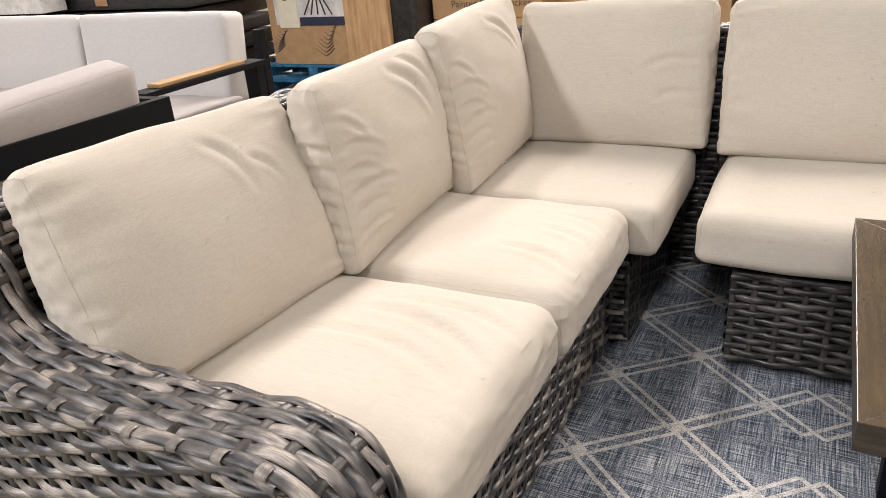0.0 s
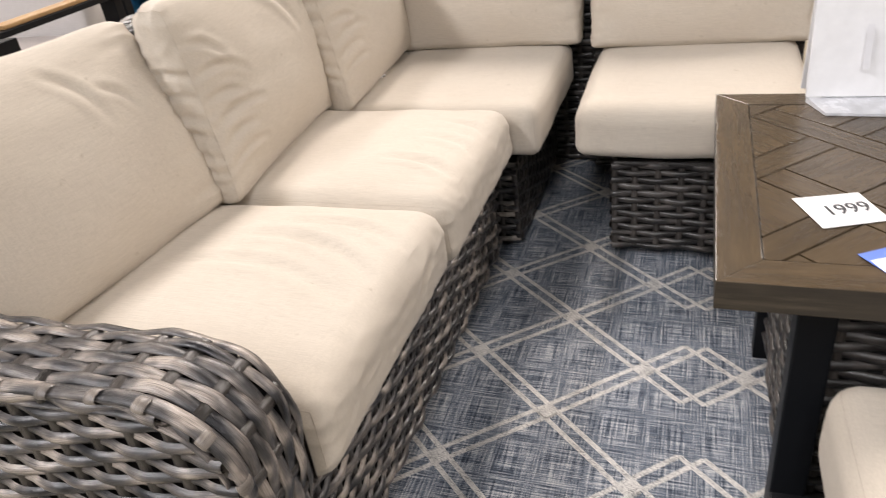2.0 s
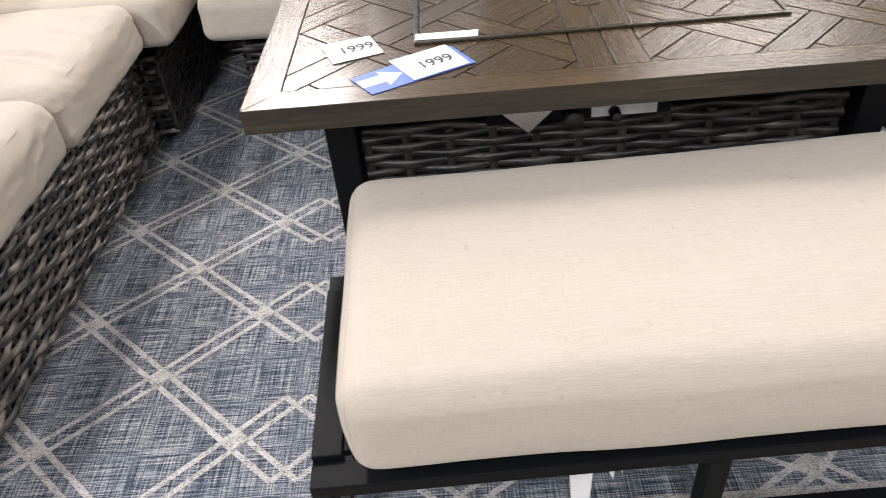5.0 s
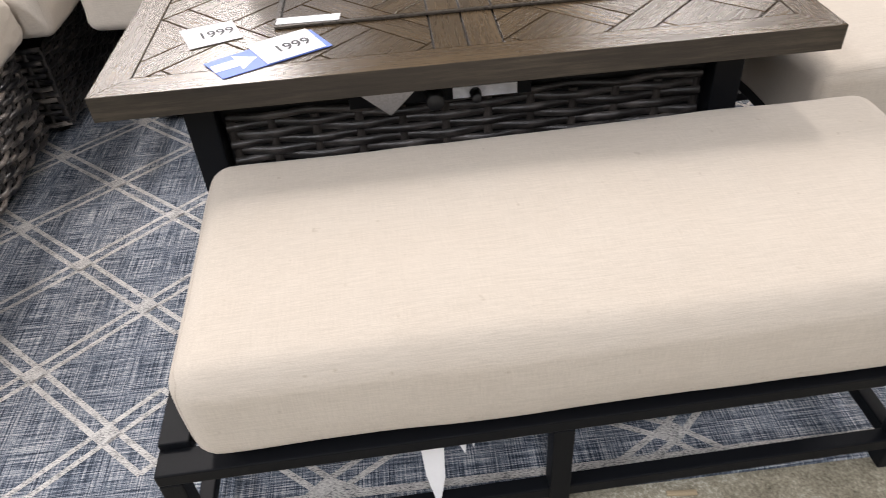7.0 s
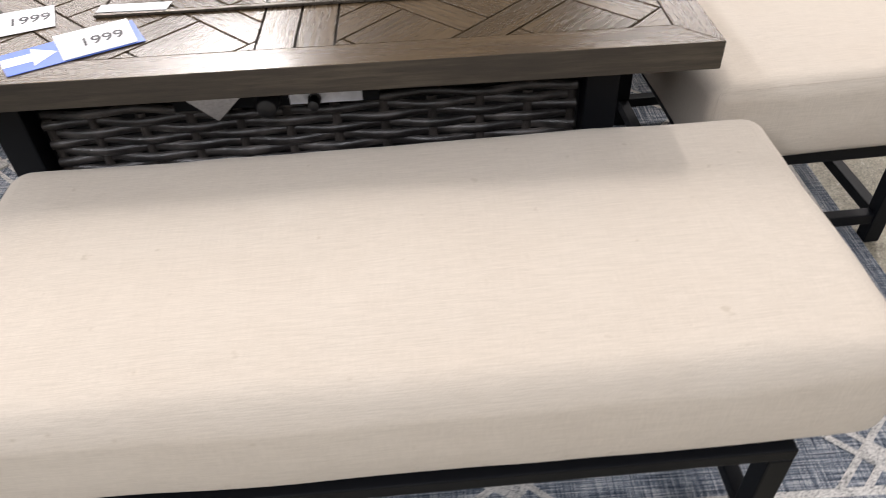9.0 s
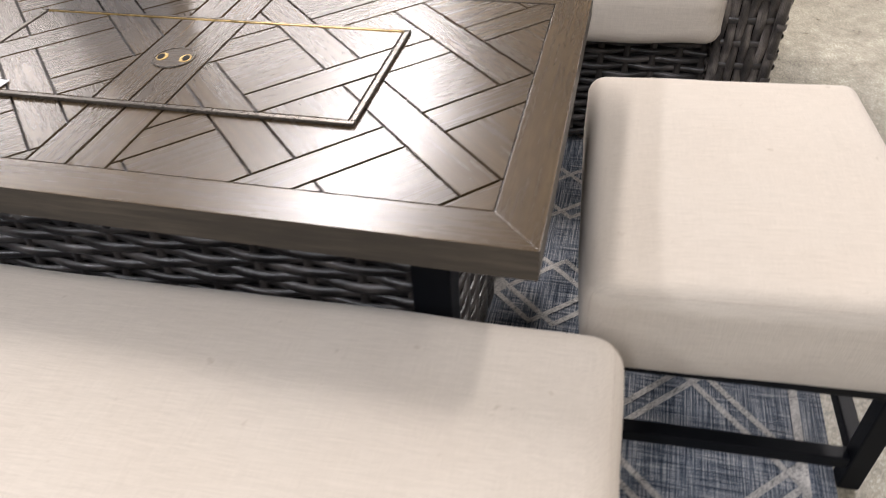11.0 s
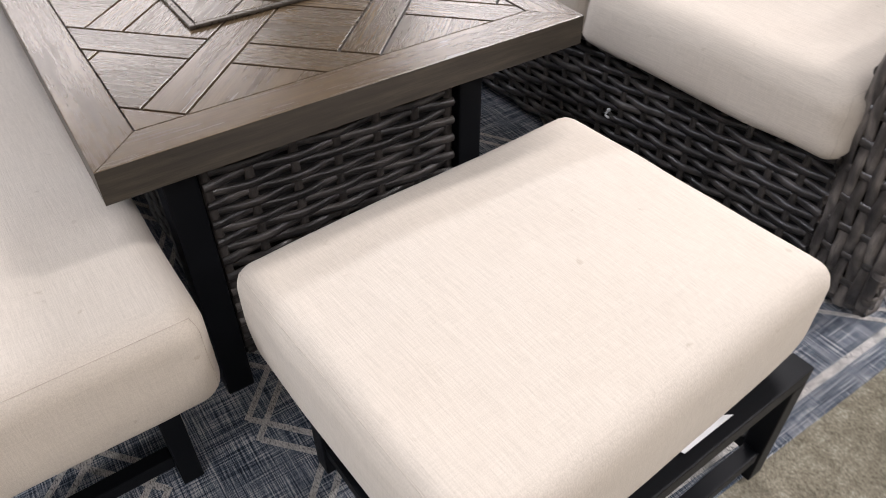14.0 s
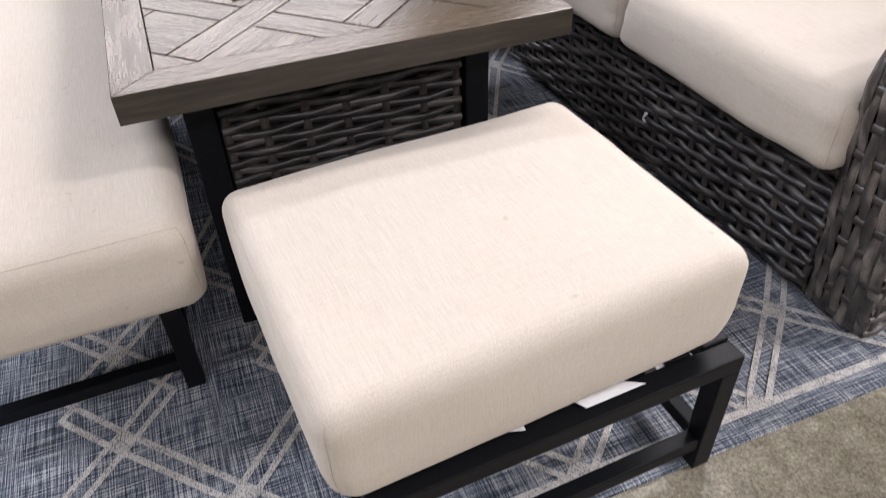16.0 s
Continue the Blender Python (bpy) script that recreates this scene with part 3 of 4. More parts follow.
def build_fire_table():
    table = thing("fire_table", "weathered grey-brown wood-look fire table with woven skirt", "table")
    z0 = TZ - TT
    # dark sheet below the planks gives the grooves their painted shadow
    sub = box("sub_top", TB * 0.5, TX - TB * 0.5, TB * 0.5, TY - TB * 0.5, z0 + 0.002, TZ - 0.006, GROOVE_SHADE)
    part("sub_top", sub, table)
    # mitred border boards
    e = 0.003
    outer = [(0, 0), (TX, 0), (TX, TY), (0, TY)]
    inner = [(TB, TB), (TX - TB, TB), (TX - TB, TY - TB), (TB, TY - TB)]
    for k in range(4):
        j = (k + 1) % 4
        loop = [Vector(outer[k]), Vector(outer[j]), Vector(inner[j]), Vector(inner[k])]
        t = (loop[1] - loop[0]).normalized()
        bm = bmesh.new()
        lo = [bm.verts.new((p.x, p.y, z0)) for p in loop]
        hi = [bm.verts.new((p.x, p.y, TZ)) for p in loop]
        bm.faces.new(lo[::-1])
        bm.faces.new(hi)
        for a in range(4):
            b = (a + 1) % 4
            bm.faces.new((lo[a], lo[b], hi[b], hi[a]))
        bm.normal_update()
        edges = [ed for ed in bm.edges if all(v.co.z > TZ - 1e-4 for v in ed.verts)] + \
                [ed for ed in bm.edges if all(v.co.z < z0 + 1e-4 for v in ed.verts)]
        bmesh.ops.bevel(bm, geom=edges, offset=0.0014, segments=2, profile=0.6, affect="EDGES")
        bm.normal_update()
        # upright faces take the darker oak, which paints in their shade
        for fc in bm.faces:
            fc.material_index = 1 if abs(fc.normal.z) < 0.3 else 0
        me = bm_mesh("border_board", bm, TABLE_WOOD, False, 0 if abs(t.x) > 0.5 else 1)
        me.materials.append(SHADED_EDGE_WOOD)
        part("border_board", me, table)
    for poly, g in parquet(TB, TX - TB, TB, TY - TB):
        me = plank_mesh(poly, TZ - 0.008, TZ - 0.0008, g, TABLE_WOOD)
        if me:
            part("plank", me, table)
    # lid over the burner
    x0, x1, y0, y1 = LID
    lid = part("burner_lid", box("burner_lid", x0 + 0.004, x1 - 0.004, y0 + 0.004, y1 - 0.004, TZ - 0.0008, TZ + 0.0016, GROOVE_SHADE), table, "removable parquet burner lid with dark metal rim")
    for poly, g in parquet(x0 + 0.011, x1 - 0.011, y0 + 0.011, y1 - 0.011):
        me = plank_mesh(poly, TZ + 0.001, TZ + 0.0042, g, TABLE_WOOD)
        if me:
            part("plank", me, lid)
    for a, b, c, d, m in ((x0, x1, y0, y0 + 0.010, RIM), (x0, x1, y1 - 0.0072, y1, RIM), (x0 + 0.01, x1 - 0.01, y1 - 0.0105, y1 - 0.0074, BRASS), (x0, x0 + 0.010, y0 + 0.0102, y1 - 0.0102, RIM), (x1 - 0.010, x1, y0 + 0.0102, y1 - 0.0102, RIM)):
        part("rim", box("rim", a, b, c, d, TZ, TZ + 0.0056, m, 0.0016), lid)
    hx, hy = 0.692, 0.386
    disc = bmesh.new()
    bmesh.ops.create_cone(disc, cap_ends=True, segments=40, radius1=0.036, radius2=0.035, depth=0.003)
    part("finger_plate", bm_mesh("finger_plate", disc, TABLE_WOOD, False, 0), lid, "", pose(hx, hy, TZ + 0.0036))
    ring = [Vector((hx + 0.0365 * math.cos(g), hy + 0.0365 * math.sin(g), TZ + 0.0050)) for g in (2 * math.pi * k / 48 for k in range(48))]
    part("ring", sweep(ring, 0.0014, RIM, "ring", 6, closed=True), lid)
    for s in (-1, 1):
        for nm, rx, ry, dz, m in (("finger_hole", 0.0105, 0.0140, 0.0052, BRASS), ("hole_shadow", 0.0068, 0.0100, 0.0059, SHADE_BLACK)):
            ov = bmesh.new()
            bmesh.ops.create_cone(ov, cap_ends=True, segments=24, radius1=1, radius2=0.96, depth=0.0012)
            bmesh.ops.scale(ov, vec=(rx, ry, 1), verts=ov.verts)
            part(nm, bm_mesh(nm, ov, m), lid, "", pose(hx + s * (0.0225 + (0.0015 if nm == "hole_shadow" else 0)), hy, TZ + dz, 0, 0, 8))
    # legs and skirt
    for lx in ((0.128, 0.188), (1.190, 1.250)):
        for ly in ((0.088, 0.140), (0.622, 0.672)):
            part("leg", box("leg", *lx, *ly, -0.001, z0, METAL, 0.004), table)
    for ly in ((0.100, 0.130), (0.632, 0.662)):
        part("rail", box("rail", 0.189, 1.189, *ly, z0 - 0.04, z0 - 0.001, METAL, 0.003), table)
    # black block added so the gaps of the skirt read as shade
    part("skirt_core", box("skirt_core", 0.165, 1.222, 0.142, 0.622, 0.06, z0 - 0.042, SHADE_BLACK), table)
    top = z0 - 0.080
    woven(table, flat((0.195, 0.132, 0.07), (1, 0, 0), (0, 0, 1)), 0.988, top - 0.07, 0.0200, 0.086, 0.0195, 0.0050, 11, near=True)
    woven(table, flat((1.183, 0.638, 0.07), (-1, 0, 0), (0, 0, 1)), 0.988, top - 0.07, 0.0235, 0.092, 0.0225, 0.0045, 12)
    woven(table, flat((1.234, 0.146, 0.07), (0, 1, 0), (0, 0, 1)), 0.470, top - 0.07, 0.0195, 0.074, 0.0185, 0.0050, 13, near=True)
    woven(table, flat((0.152, 0.616, 0.07), (0, -1, 0), (0, 0, 1)), 0.470, top - 0.07, 0.0225, 0.078, 0.0205, 0.0048, 14)
    # burner controls under the top
    part("control_panel", box("control_panel", 0.45, 0.82, 0.108, 0.118, 0.508, z0 - 0.041, METAL, 0.002), table)
    tri = mesh_of("valve_plate", [(0.475, 0.088, 0.548), (0.585, 0.088, 0.548), (0.532, 0.082, 0.500), (0.475, 0.093, 0.548), (0.585, 0.093, 0.548), (0.532, 0.087, 0.500)],
                  [(0, 2, 1), (3, 4, 5), (0, 1, 4, 3), (1, 2, 5, 4), (2, 0, 3, 5)], SHADED_STEEL)
    part("valve_plate", tri, table, "brushed steel valve bracket, darkened for the shadow under the top")
    for kx, kr in ((0.622, 0.021), (0.705, 0.012)):
        kb = bmesh.new()
        bmesh.ops.create_cone(kb, cap_ends=True, segments=28, radius1=kr, radius2=kr * 0.86, depth=0.035)
        bmesh.ops.bevel(kb, geom=kb.edges[:], offset=0.002, segments=1, affect="EDGES")
        part("knob", bm_mesh("knob", kb, RUBBER, True), table, "black control knob", pose(kx, 0.092, 0.522, 90))
    part("label_plate", box("label_plate", 0.66, 0.79, 0.104, 0.107, 0.512, 0.536, PLASTIC), table, "pale printed label under the top")
    return table


build_fire_table()

# ---- bench and stool ----


def build_bench(name, label, L, D, Hh, place, mid_leg, across):
    """A steel seat frame: legs, a slatted top with end boards, and low stretchers. Centred on its floor point."""
    b = thing(name, label, "bench" if mid_leg else "stool", place)
    q = 0.036
    x0, x1, y0, y1 = -L / 2, L / 2, -D / 2, D / 2
    for lx in (x0, x1 - q):
        for ly in (y0, y1 - q):
            part("leg", box("leg", lx, lx + q, ly, ly + q, 0.0, Hh - 0.038, METAL, 0.003), b)
    rw = 0.05 if mid_leg else 0.038
    for ya in (y0, y1 - rw):
        part("top_rail", box("top_rail", x0, x1, ya, ya + rw, Hh - 0.037, Hh - (0.011 if mid_leg else 0.004), METAL, 0.003), b)
    part("end_board", box("end_board", x0, x0 + 0.05, y0 + rw + 0.001, y1 - rw - 0.001, Hh - 0.035, Hh, METAL, 0.003), b)
    part("end_board", box("end_board", x1 - 0.05, x1, y0 + rw + 0.001, y1 - rw - 0.001, Hh - 0.035, Hh, METAL, 0.003), b)
    n = 6
    gap = (D - 2 * rw - 0.002) / n
    wide = (L - 0.102) / n
    for k in range(n):
        ya, xa = y0 + rw + 0.001 + k * gap + 0.010, x0 + 0.051 + k * wide + 0.022
        if across:
            part("slat", box("slat", xa, xa + wide - 0.044, y0 + rw + 0.001, y1 - rw - 0.001, Hh - 0.018, Hh - 0.003, METAL, 0.002), b)
        else:
            part("slat", box("slat", x0 + 0.051, x1 - 0.051, ya, ya + gap - 0.020, Hh - 0.018, Hh - 0.003, METAL, 0.002), b)
    lo = 0.055
    for ly in ((y0 + 0.004, y0 + 0.032), (y1 - 0.032, y1 - 0.004)):
        part("stretcher", box("stretcher", x0 + q, x1 - q, *ly, lo, lo + 0.028, METAL, 0.003), b)
    for lx in ((x0 + 0.004, x0 + 0.032), (x1 - 0.032, x1 - 0.004)):
        part("stretcher", box("stretcher", *lx, y0 + q, y1 - q, lo, lo + 0.028, METAL, 0.003), b)
    if mid_leg:
        for ly in (y0, y1 - q):
            part("leg", box("leg", -q / 2, q / 2, ly, ly + q, 0.0, Hh - 0.038, METAL, 0.003), b)
    return b


build_bench("bench", "long low charcoal metal bench frame in front of the table", 1.280, 0.498, 0.288, pose(0.752, -0.278, -0.004, 0, 0, 1.5), True, False)
build_bench("stool", "low charcoal metal stool frame at the end of the table", 0.615, 0.482, 0.288, pose(1.700, 0.482, -0.002, 0, 0, 92.5), False, True)
cushion("bench_cushion", (1.330, 0.566, 0.190), pose(0.844, -0.246, 0.286, 0, 0, 1.5), "long oatmeal linen bench cushion on the metal bench", "cushion", 1,
        0.046, (0.005, 0.008, 0.012), 0.0034, cuts=44, group="bench cushions", seam_level=None, thread=0.0005, ends=0, foot_edge=0.75, under=0.022)
cushion("stool_cushion", (0.518, 0.646, 0.193), pose(1.674, 0.446, 0.290, 0, 0, 4.2), "square oatmeal linen stool cushion with sewn seams", "cushion", 2,
        0.033, (0.005, 0.006, 0.014), 0.0034, group="bench cushions", seam_level=None, thread=0.0006, ends=1, foot_edge=1.1, under=0.05)

# ---- sectional ----


def arm_profile(height=0.688, lean=0.062, rise=0.19):
    """The arm's outline from its foot up over the front and back: (distance back, height) points, evenly spaced."""
    raw = [(0.0, 0.03), (-lean * 0.5, 0.25), (-lean, 0.50), (-lean, 0.56)]
    r = 0.15
    for k in range(1, 9):
        g = math.pi / 2 * k / 8
        raw.append((-lean + r * (1 - math.cos(g)), 0.56 + (height - 0.56) * math.sin(g)))
    bx = raw[-1][0]
    for k in range(1, 7):
        raw.append((bx + (0.56 - bx) * k / 6, height - 0.012 * math.sin(math.pi * k / 6)))
    for k in range(1, 11):
        g = math.pi / 2 * k / 10
        raw.append((0.56 + 0.15 * math.sin(g), height + rise * 0.62 * (1 - math.cos(g))))
    raw += [(0.74, height + rise * 0.9), (0.79, height + rise), (0.86, height + rise * 0.98)]
    pts = [Vector(p) for p in raw]
    length = [0.0]
    for a, b in zip(pts, pts[1:]):
        length.append(length[-1] + (b - a).length)

    def at(s):
        s = max(0.0, min(length[-1] - 1e-6, s))
        for i in range(len(pts) - 1):
            if s <= length[i + 1]:
                t = (s - length[i]) / (length[i + 1] - length[i])
                return pts[i] + (pts[i + 1] - pts[i]) * t, i
        return pts[-1], len(pts) - 2

    def smooth_at(s):
        p = (at(s - 0.025)[0] + at(s)[0] * 2 + at(s + 0.025)[0]) / 4 if 0.03 < s < length[-1] - 0.03 else at(s)[0]
        return p
    return smooth_at, length[-1], pts


def build_arm(parent, to_world, width, seed, mat):
    """A woven arm: to_world(back, side, up) places a point; side 0 is the outer face, width the inner one."""
    at, total, pts = arm_profile()
    eps = 0.004

    def skin(u, v):
        p = at(u)
        tan = (at(u + eps) - at(u - eps)).normalized()
        n2 = Vector((-tan.y, tan.x))
        edge = min(v, width - v) / width * 2
        roll = 0.014 * (1 - min(1, edge * 2.2) ** 0.5) if edge < 0.46 else 0
        q = p - n2 * roll
        return to_world(q.x, v, q.y), (to_world(p.x + n2.x, v, p.y + n2.y) - to_world(p.x, v, p.y)).normalized()

    woven(parent, skin, total, width, 0.0226, 0.066, 0.0222, 0.0046, seed, mat, name="arm_top", per=8, near=True, flat_top=True)

    def front_limit(z):
        best = None
        for s in range(0, 400):
            p = at(total * s / 400)
            if p.y >= z:
                best = p.x
                break
        return best

    limits = {}

    def inside(u, v):
        key = round(v, 3)
        if key not in limits:
            limits[key] = front_limit(min(v + 0.006, 2))
        lim = limits[key]
        return lim is not None and u > lim - 0.003 and u < 0.86

    def outer(u, v):
        return to_world(u, -0.001, v), (to_world(0, -1, 0) - to_world(0, 0, 0)).normalized()

    woven(parent, outer, 0.86, 0.86, 0.0225, 0.064, 0.0182, 0.0056, seed + 1, mat, inside, "arm_side", u0=-0.1, v0=0.03, near=True)

    def inner(u, v):
        return to_world(u, width + 0.001, v), (to_world(0, 1, 0) - to_world(0, 0, 0)).normalized()

    woven(parent, inner, 0.80, 0.72, 0.0235, 0.058, 0.0195, 0.0038, seed + 2, mat, lambda u, v: inside(u - 0.012, v + 0.024), "arm_inner_side", u0=-0.1, v0=0.03)
    # near-black sheet that paints in the shade behind the strands
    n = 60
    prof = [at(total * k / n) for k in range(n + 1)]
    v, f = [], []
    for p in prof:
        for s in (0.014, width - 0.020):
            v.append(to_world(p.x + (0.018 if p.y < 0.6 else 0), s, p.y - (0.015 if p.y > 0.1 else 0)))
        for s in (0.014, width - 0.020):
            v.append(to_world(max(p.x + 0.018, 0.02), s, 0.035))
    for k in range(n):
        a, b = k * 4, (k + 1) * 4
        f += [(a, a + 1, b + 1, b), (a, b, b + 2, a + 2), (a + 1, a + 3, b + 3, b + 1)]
    part("arm_core", mesh_of("arm_core", v, f, SHADE_BLACK), parent)
    # edge strands with wraps along the outer rim
    for off, lift, rad in ((0.008, 0.001, 0.0118), (0.000, -0.018, 0.0072)):
        path = []
        for k in range(90):
            s = 0.02 + (total - 0.04) * k / 89
            p = at(s)
            tan = (at(s + eps) - at(s - eps)).normalized()
            n2 = Vector((-tan.y, tan.x))
            q = p + n2 * lift
            path.append(to_world(q.x, off, q.y))
        part("rim_strand", sweep(path, rad, (RIM_WICKER if lift == 0 else mat) if mat is WICKER else mat, "rim_strand", 8, (1.15, 0.45)), parent)
    sv = Strands(seed + 9)
    k = 0
    s = 0.05
    while s < total - 0.05:
        p = at(s)
        tan = (at(s + eps) - at(s - eps)).normalized()
        n2 = Vector((-tan.y, tan.x))
        ring, sides, norms = [], [], []
        for g in range(9):
            a = math.pi * (-0.15 + 1.3 * g / 8)
            rr = 0.0126
            q = p + n2 * (math.sin(a) * rr * 0.6 + 0.002)
            w = to_world(q.x, 0.003 - math.cos(a) * rr, q.y)
            ring.append(w)
            sides.append((to_world(p.x + tan.x, 0, p.y + tan.y) - to_world(p.x, 0, p.y)).normalized())
            c = to_world(p.x, 0.003, p.y)
            norms.append((w - c).normalized())
        sv.cut()
        sv.ribbon(ring, sides, norms, 0.0185, 0.0011)
        s += 0.082 + 0.010 * math.sin(k * 2.1)
        k += 1
    for me in sv.strands("rim_wrap", RIM_WICKER if mat is WICKER else mat):
        part("rim_wrap", me, parent)


def module(name, label, group="sectional sofa units"):
    return thing(name, label, "sofa unit", None, group)


def foot(parent, x, y):
    bm = bmesh.new()
    bmesh.ops.create_cone(bm, cap_ends=True, segments=16, radius1=0.018, radius2=0.02, depth=0.035)
    part("foot", bm_mesh("foot", bm, RUBBER, True), parent, "", pose(x, y, 0.0165))


def panel_back(parent, x0, x1, y0, y1, z0, z1, seed, faces="xX", mat=None):
    """A woven backrest block: a black block as painted shade for the gaps and woven skins on the faces asked for, with
    a rolled top.
    """
    m = mat or DARK_WICKER
    part("back_core", box("back_core", x0 + 0.006, x1 - 0.006, y0 + 0.006, y1 - 0.006, z0, z1 - 0.012, SHADE_BLACK, 0.01), parent)
    if "t" in faces:
        if x1 - x0 > y1 - y0:
            woven(parent, flat((x0, y0, z1), (1, 0, 0), (0, 1, 0)), x1 - x0, y1 - y0, 0.022, 0.07, 0.02, 0.004, seed, m, name="back_top")
        else:
            woven(parent, flat((x1, y0, z1), (0, 1, 0), (-1, 0, 0)), y1 - y0, x1 - x0, 0.022, 0.07, 0.02, 0.004, seed, m, name="back_top")
    if "f" in faces:
        woven(parent, flat((x0, y0, z0), (1, 0, 0), (0, 0, 1)), x1 - x0, z1 - z0, 0.024, 0.06, 0.0195, 0.0036, seed + 1, m)
    if "r" in faces:
        woven(parent, flat((x1, y0, z0), (0, 1, 0), (0, 0, 1)), y1 - y0, z1 - z0, 0.024, 0.05, 0.0195, 0.0036, seed + 2, m)
    if "l" in faces:
        woven(parent, flat((x0, y1, z0), (0, -1, 0), (0, 0, 1)), y1 - y0, z1 - z0, 0.024, 0.05, 0.0195, 0.0036, seed + 3, m)


# left wing with an arm at its near end
left = module("sectional_left_sofa", "two-seat grey-brown wicker sectional sofa unit with a curved arm")
LX = -0.617
# each base holds a black block standing in for the shade between its strands
part("base_core", box("base_core", -1.33, LX - 0.008, -0.27, 1.0, 0.035, 0.352, SHADE_BLACK), left)
woven(left, flat((LX, -0.278, 0.035), (0, 1, 0), (0, 0, 1)), 1.285, 0.325, 0.0215, 0.060, 0.0185, 0.0056, 21, WICKER, name="base_front", near=True)
part("seat_rail", sweep([Vector((LX - 0.004, -0.27 + 0.098 * k, 0.362)) for k in range(14)], 0.010, DARK_WICKER, "seat_rail"), left)
build_arm(left, lambda b, s, h: Vector((LX - b, -0.432 + s, h)), 0.158, 31, WICKER)
panel_back(left, -1.46, -1.365, -0.27, 1.00, 0.012, 0.905, 41, "tr", WICKER)
for fx, fy in ((-0.68, -0.32), (-0.68, 0.93), (-1.36, -0.3), (-1.36, 0.93)):
    foot(left, fx, fy)

corner = module("sectional_corner", "wicker corner unit of the sectional sofa")
part("base_core", box("base_core", -1.33, -0.570, 1.076, 1.72, 0.035, 0.302, SHADE_BLACK), corner)
woven(corner, flat((-1.33, 1.068, 0.03), (1, 0, 0), (0, 0, 1)), 0.769, 0.285, 0.0215, 0.06, 0.0185, 0.004, 51, WICKER, name="base_front")
woven(corner, flat((-0.561, 1.068, 0.03), (0, 1, 0), (0, 0, 1)), 0.66, 0.285, 0.0215, 0.06, 0.0185, 0.004, 52, name="base_side")
panel_back(corner, -1.46, -0.405, 1.755, 1.855, 0.012, 0.905, 55, "tfr")
panel_back(corner, -1.46, -1.365, 1.015, 1.745, 0.012, 0.915, 58, "tr")
for fx, fy in ((-0.62, 1.12), (-1.36, 1.12), (-0.62, 1.69)):
    foot(corner, fx, fy)

armless = module("sectional_armless_chair", "armless wicker chair unit of the sectional sofa")
part("base_core", box("base_core", -0.258, 0.182, 1.076, 1.68, 0.035, 0.312, SHADE_BLACK), armless)
woven(armless, flat((-0.268, 1.066, 0.03), (1, 0, 0), (0, 0, 1)), 0.461, 0.295, 0.0225, 0.064, 0.0205, 0.0056, 61, name="base_front", near=True)
woven(armless, flat((-0.268, 1.68, 0.03), (0, -1, 0), (0, 0, 1)), 0.612, 0.295, 0.0235, 0.09, 0.0205, 0.0048, 62, name="base_side")
woven(armless, flat((0.193, 1.066, 0.03), (0, 1, 0), (0, 0, 1)), 0.612, 0.295, 0.0235, 0.09, 0.0205, 0.0048, 63, name="base_side")
part("seat_rail", sweep([Vector((-0.264 + 0.0455 * k, 1.070, 0.322)) for k in range(11)], 0.010, DARK_WICKER, "seat_rail"), armless)
panel_back(armless, -0.400, 0.285, 1.700, 1.80, 0.012, 0.895, 65, "tfl")
for fx, fy in ((-0.22, 1.14), (0.14, 1.14), (-0.22, 1.62), (0.14, 1.62)):
    foot(armless, fx, fy)

# the right wing stands turned a little
TURN = Matrix.Translation((1.05, 1.195, 0)) @ pose(0, 0, 0, 0, 0, 3.3) @ Matrix.Translation((-1.05, -1.195, 0))
right = module("sectional_right_sofa", "two-seat dark wicker sectional sofa unit ending in a curved arm")
RY = 1.195
part("base_core", box("base_core", 0.39, 1.665, RY + 0.010, 1.80, 0.035, 0.352, SHADE_BLACK), right)
woven(right, flat((0.385, RY, 0.035), (1, 0, 0), (0, 0, 1)), 1.285, 0.325, 0.0225, 0.068, 0.0190, 0.0058, 71, name="base_front", near=True)
woven(right, flat((0.385, 1.80, 0.035), (0, -1, 0), (0, 0, 1)), 0.60, 0.325, 0.0225, 0.06, 0.0185, 0.0045, 72, name="base_side")
part("seat_rail", sweep([Vector((0.39 + 0.0985 * k, RY + 0.006, 0.362)) for k in range(14)], 0.010, DARK_WICKER, "seat_rail"), right)
build_arm(right, lambda b, s, h: Vector((1.825 - s, RY + b, h)), 0.150, 81, LIT_WICKER)
panel_back(right, 0.39, 1.81, 1.87, 1.97, 0.012, 0.885, 85, "tf")
for fx, fy in ((0.45, 1.27), (1.74, 1.27), (0.45, 1.77), (1.74, 1.77)):
    foot(right, fx, fy)
part("thread_tag", sweep([Vector((1.098 + 0.006 * math.cos(k * 0.9), RY - 0.009 - 0.002 * (k % 2), 0.163 + 0.0022 * k - 0.006 * math.sin(k * 0.7))) for k in range(10)], 0.0032, PAPER, "thread_tag"), right, "white loose thread tag caught in the weave")
right.matrix_world = TURN

SEATS, BACKS = "sectional seat cushions", "sectional back cushions"
SEAT = "oatmeal linen box seat cushion on the wicker sofa"
BACK = "soft oatmeal linen back cushion leaning on the wicker sofa"
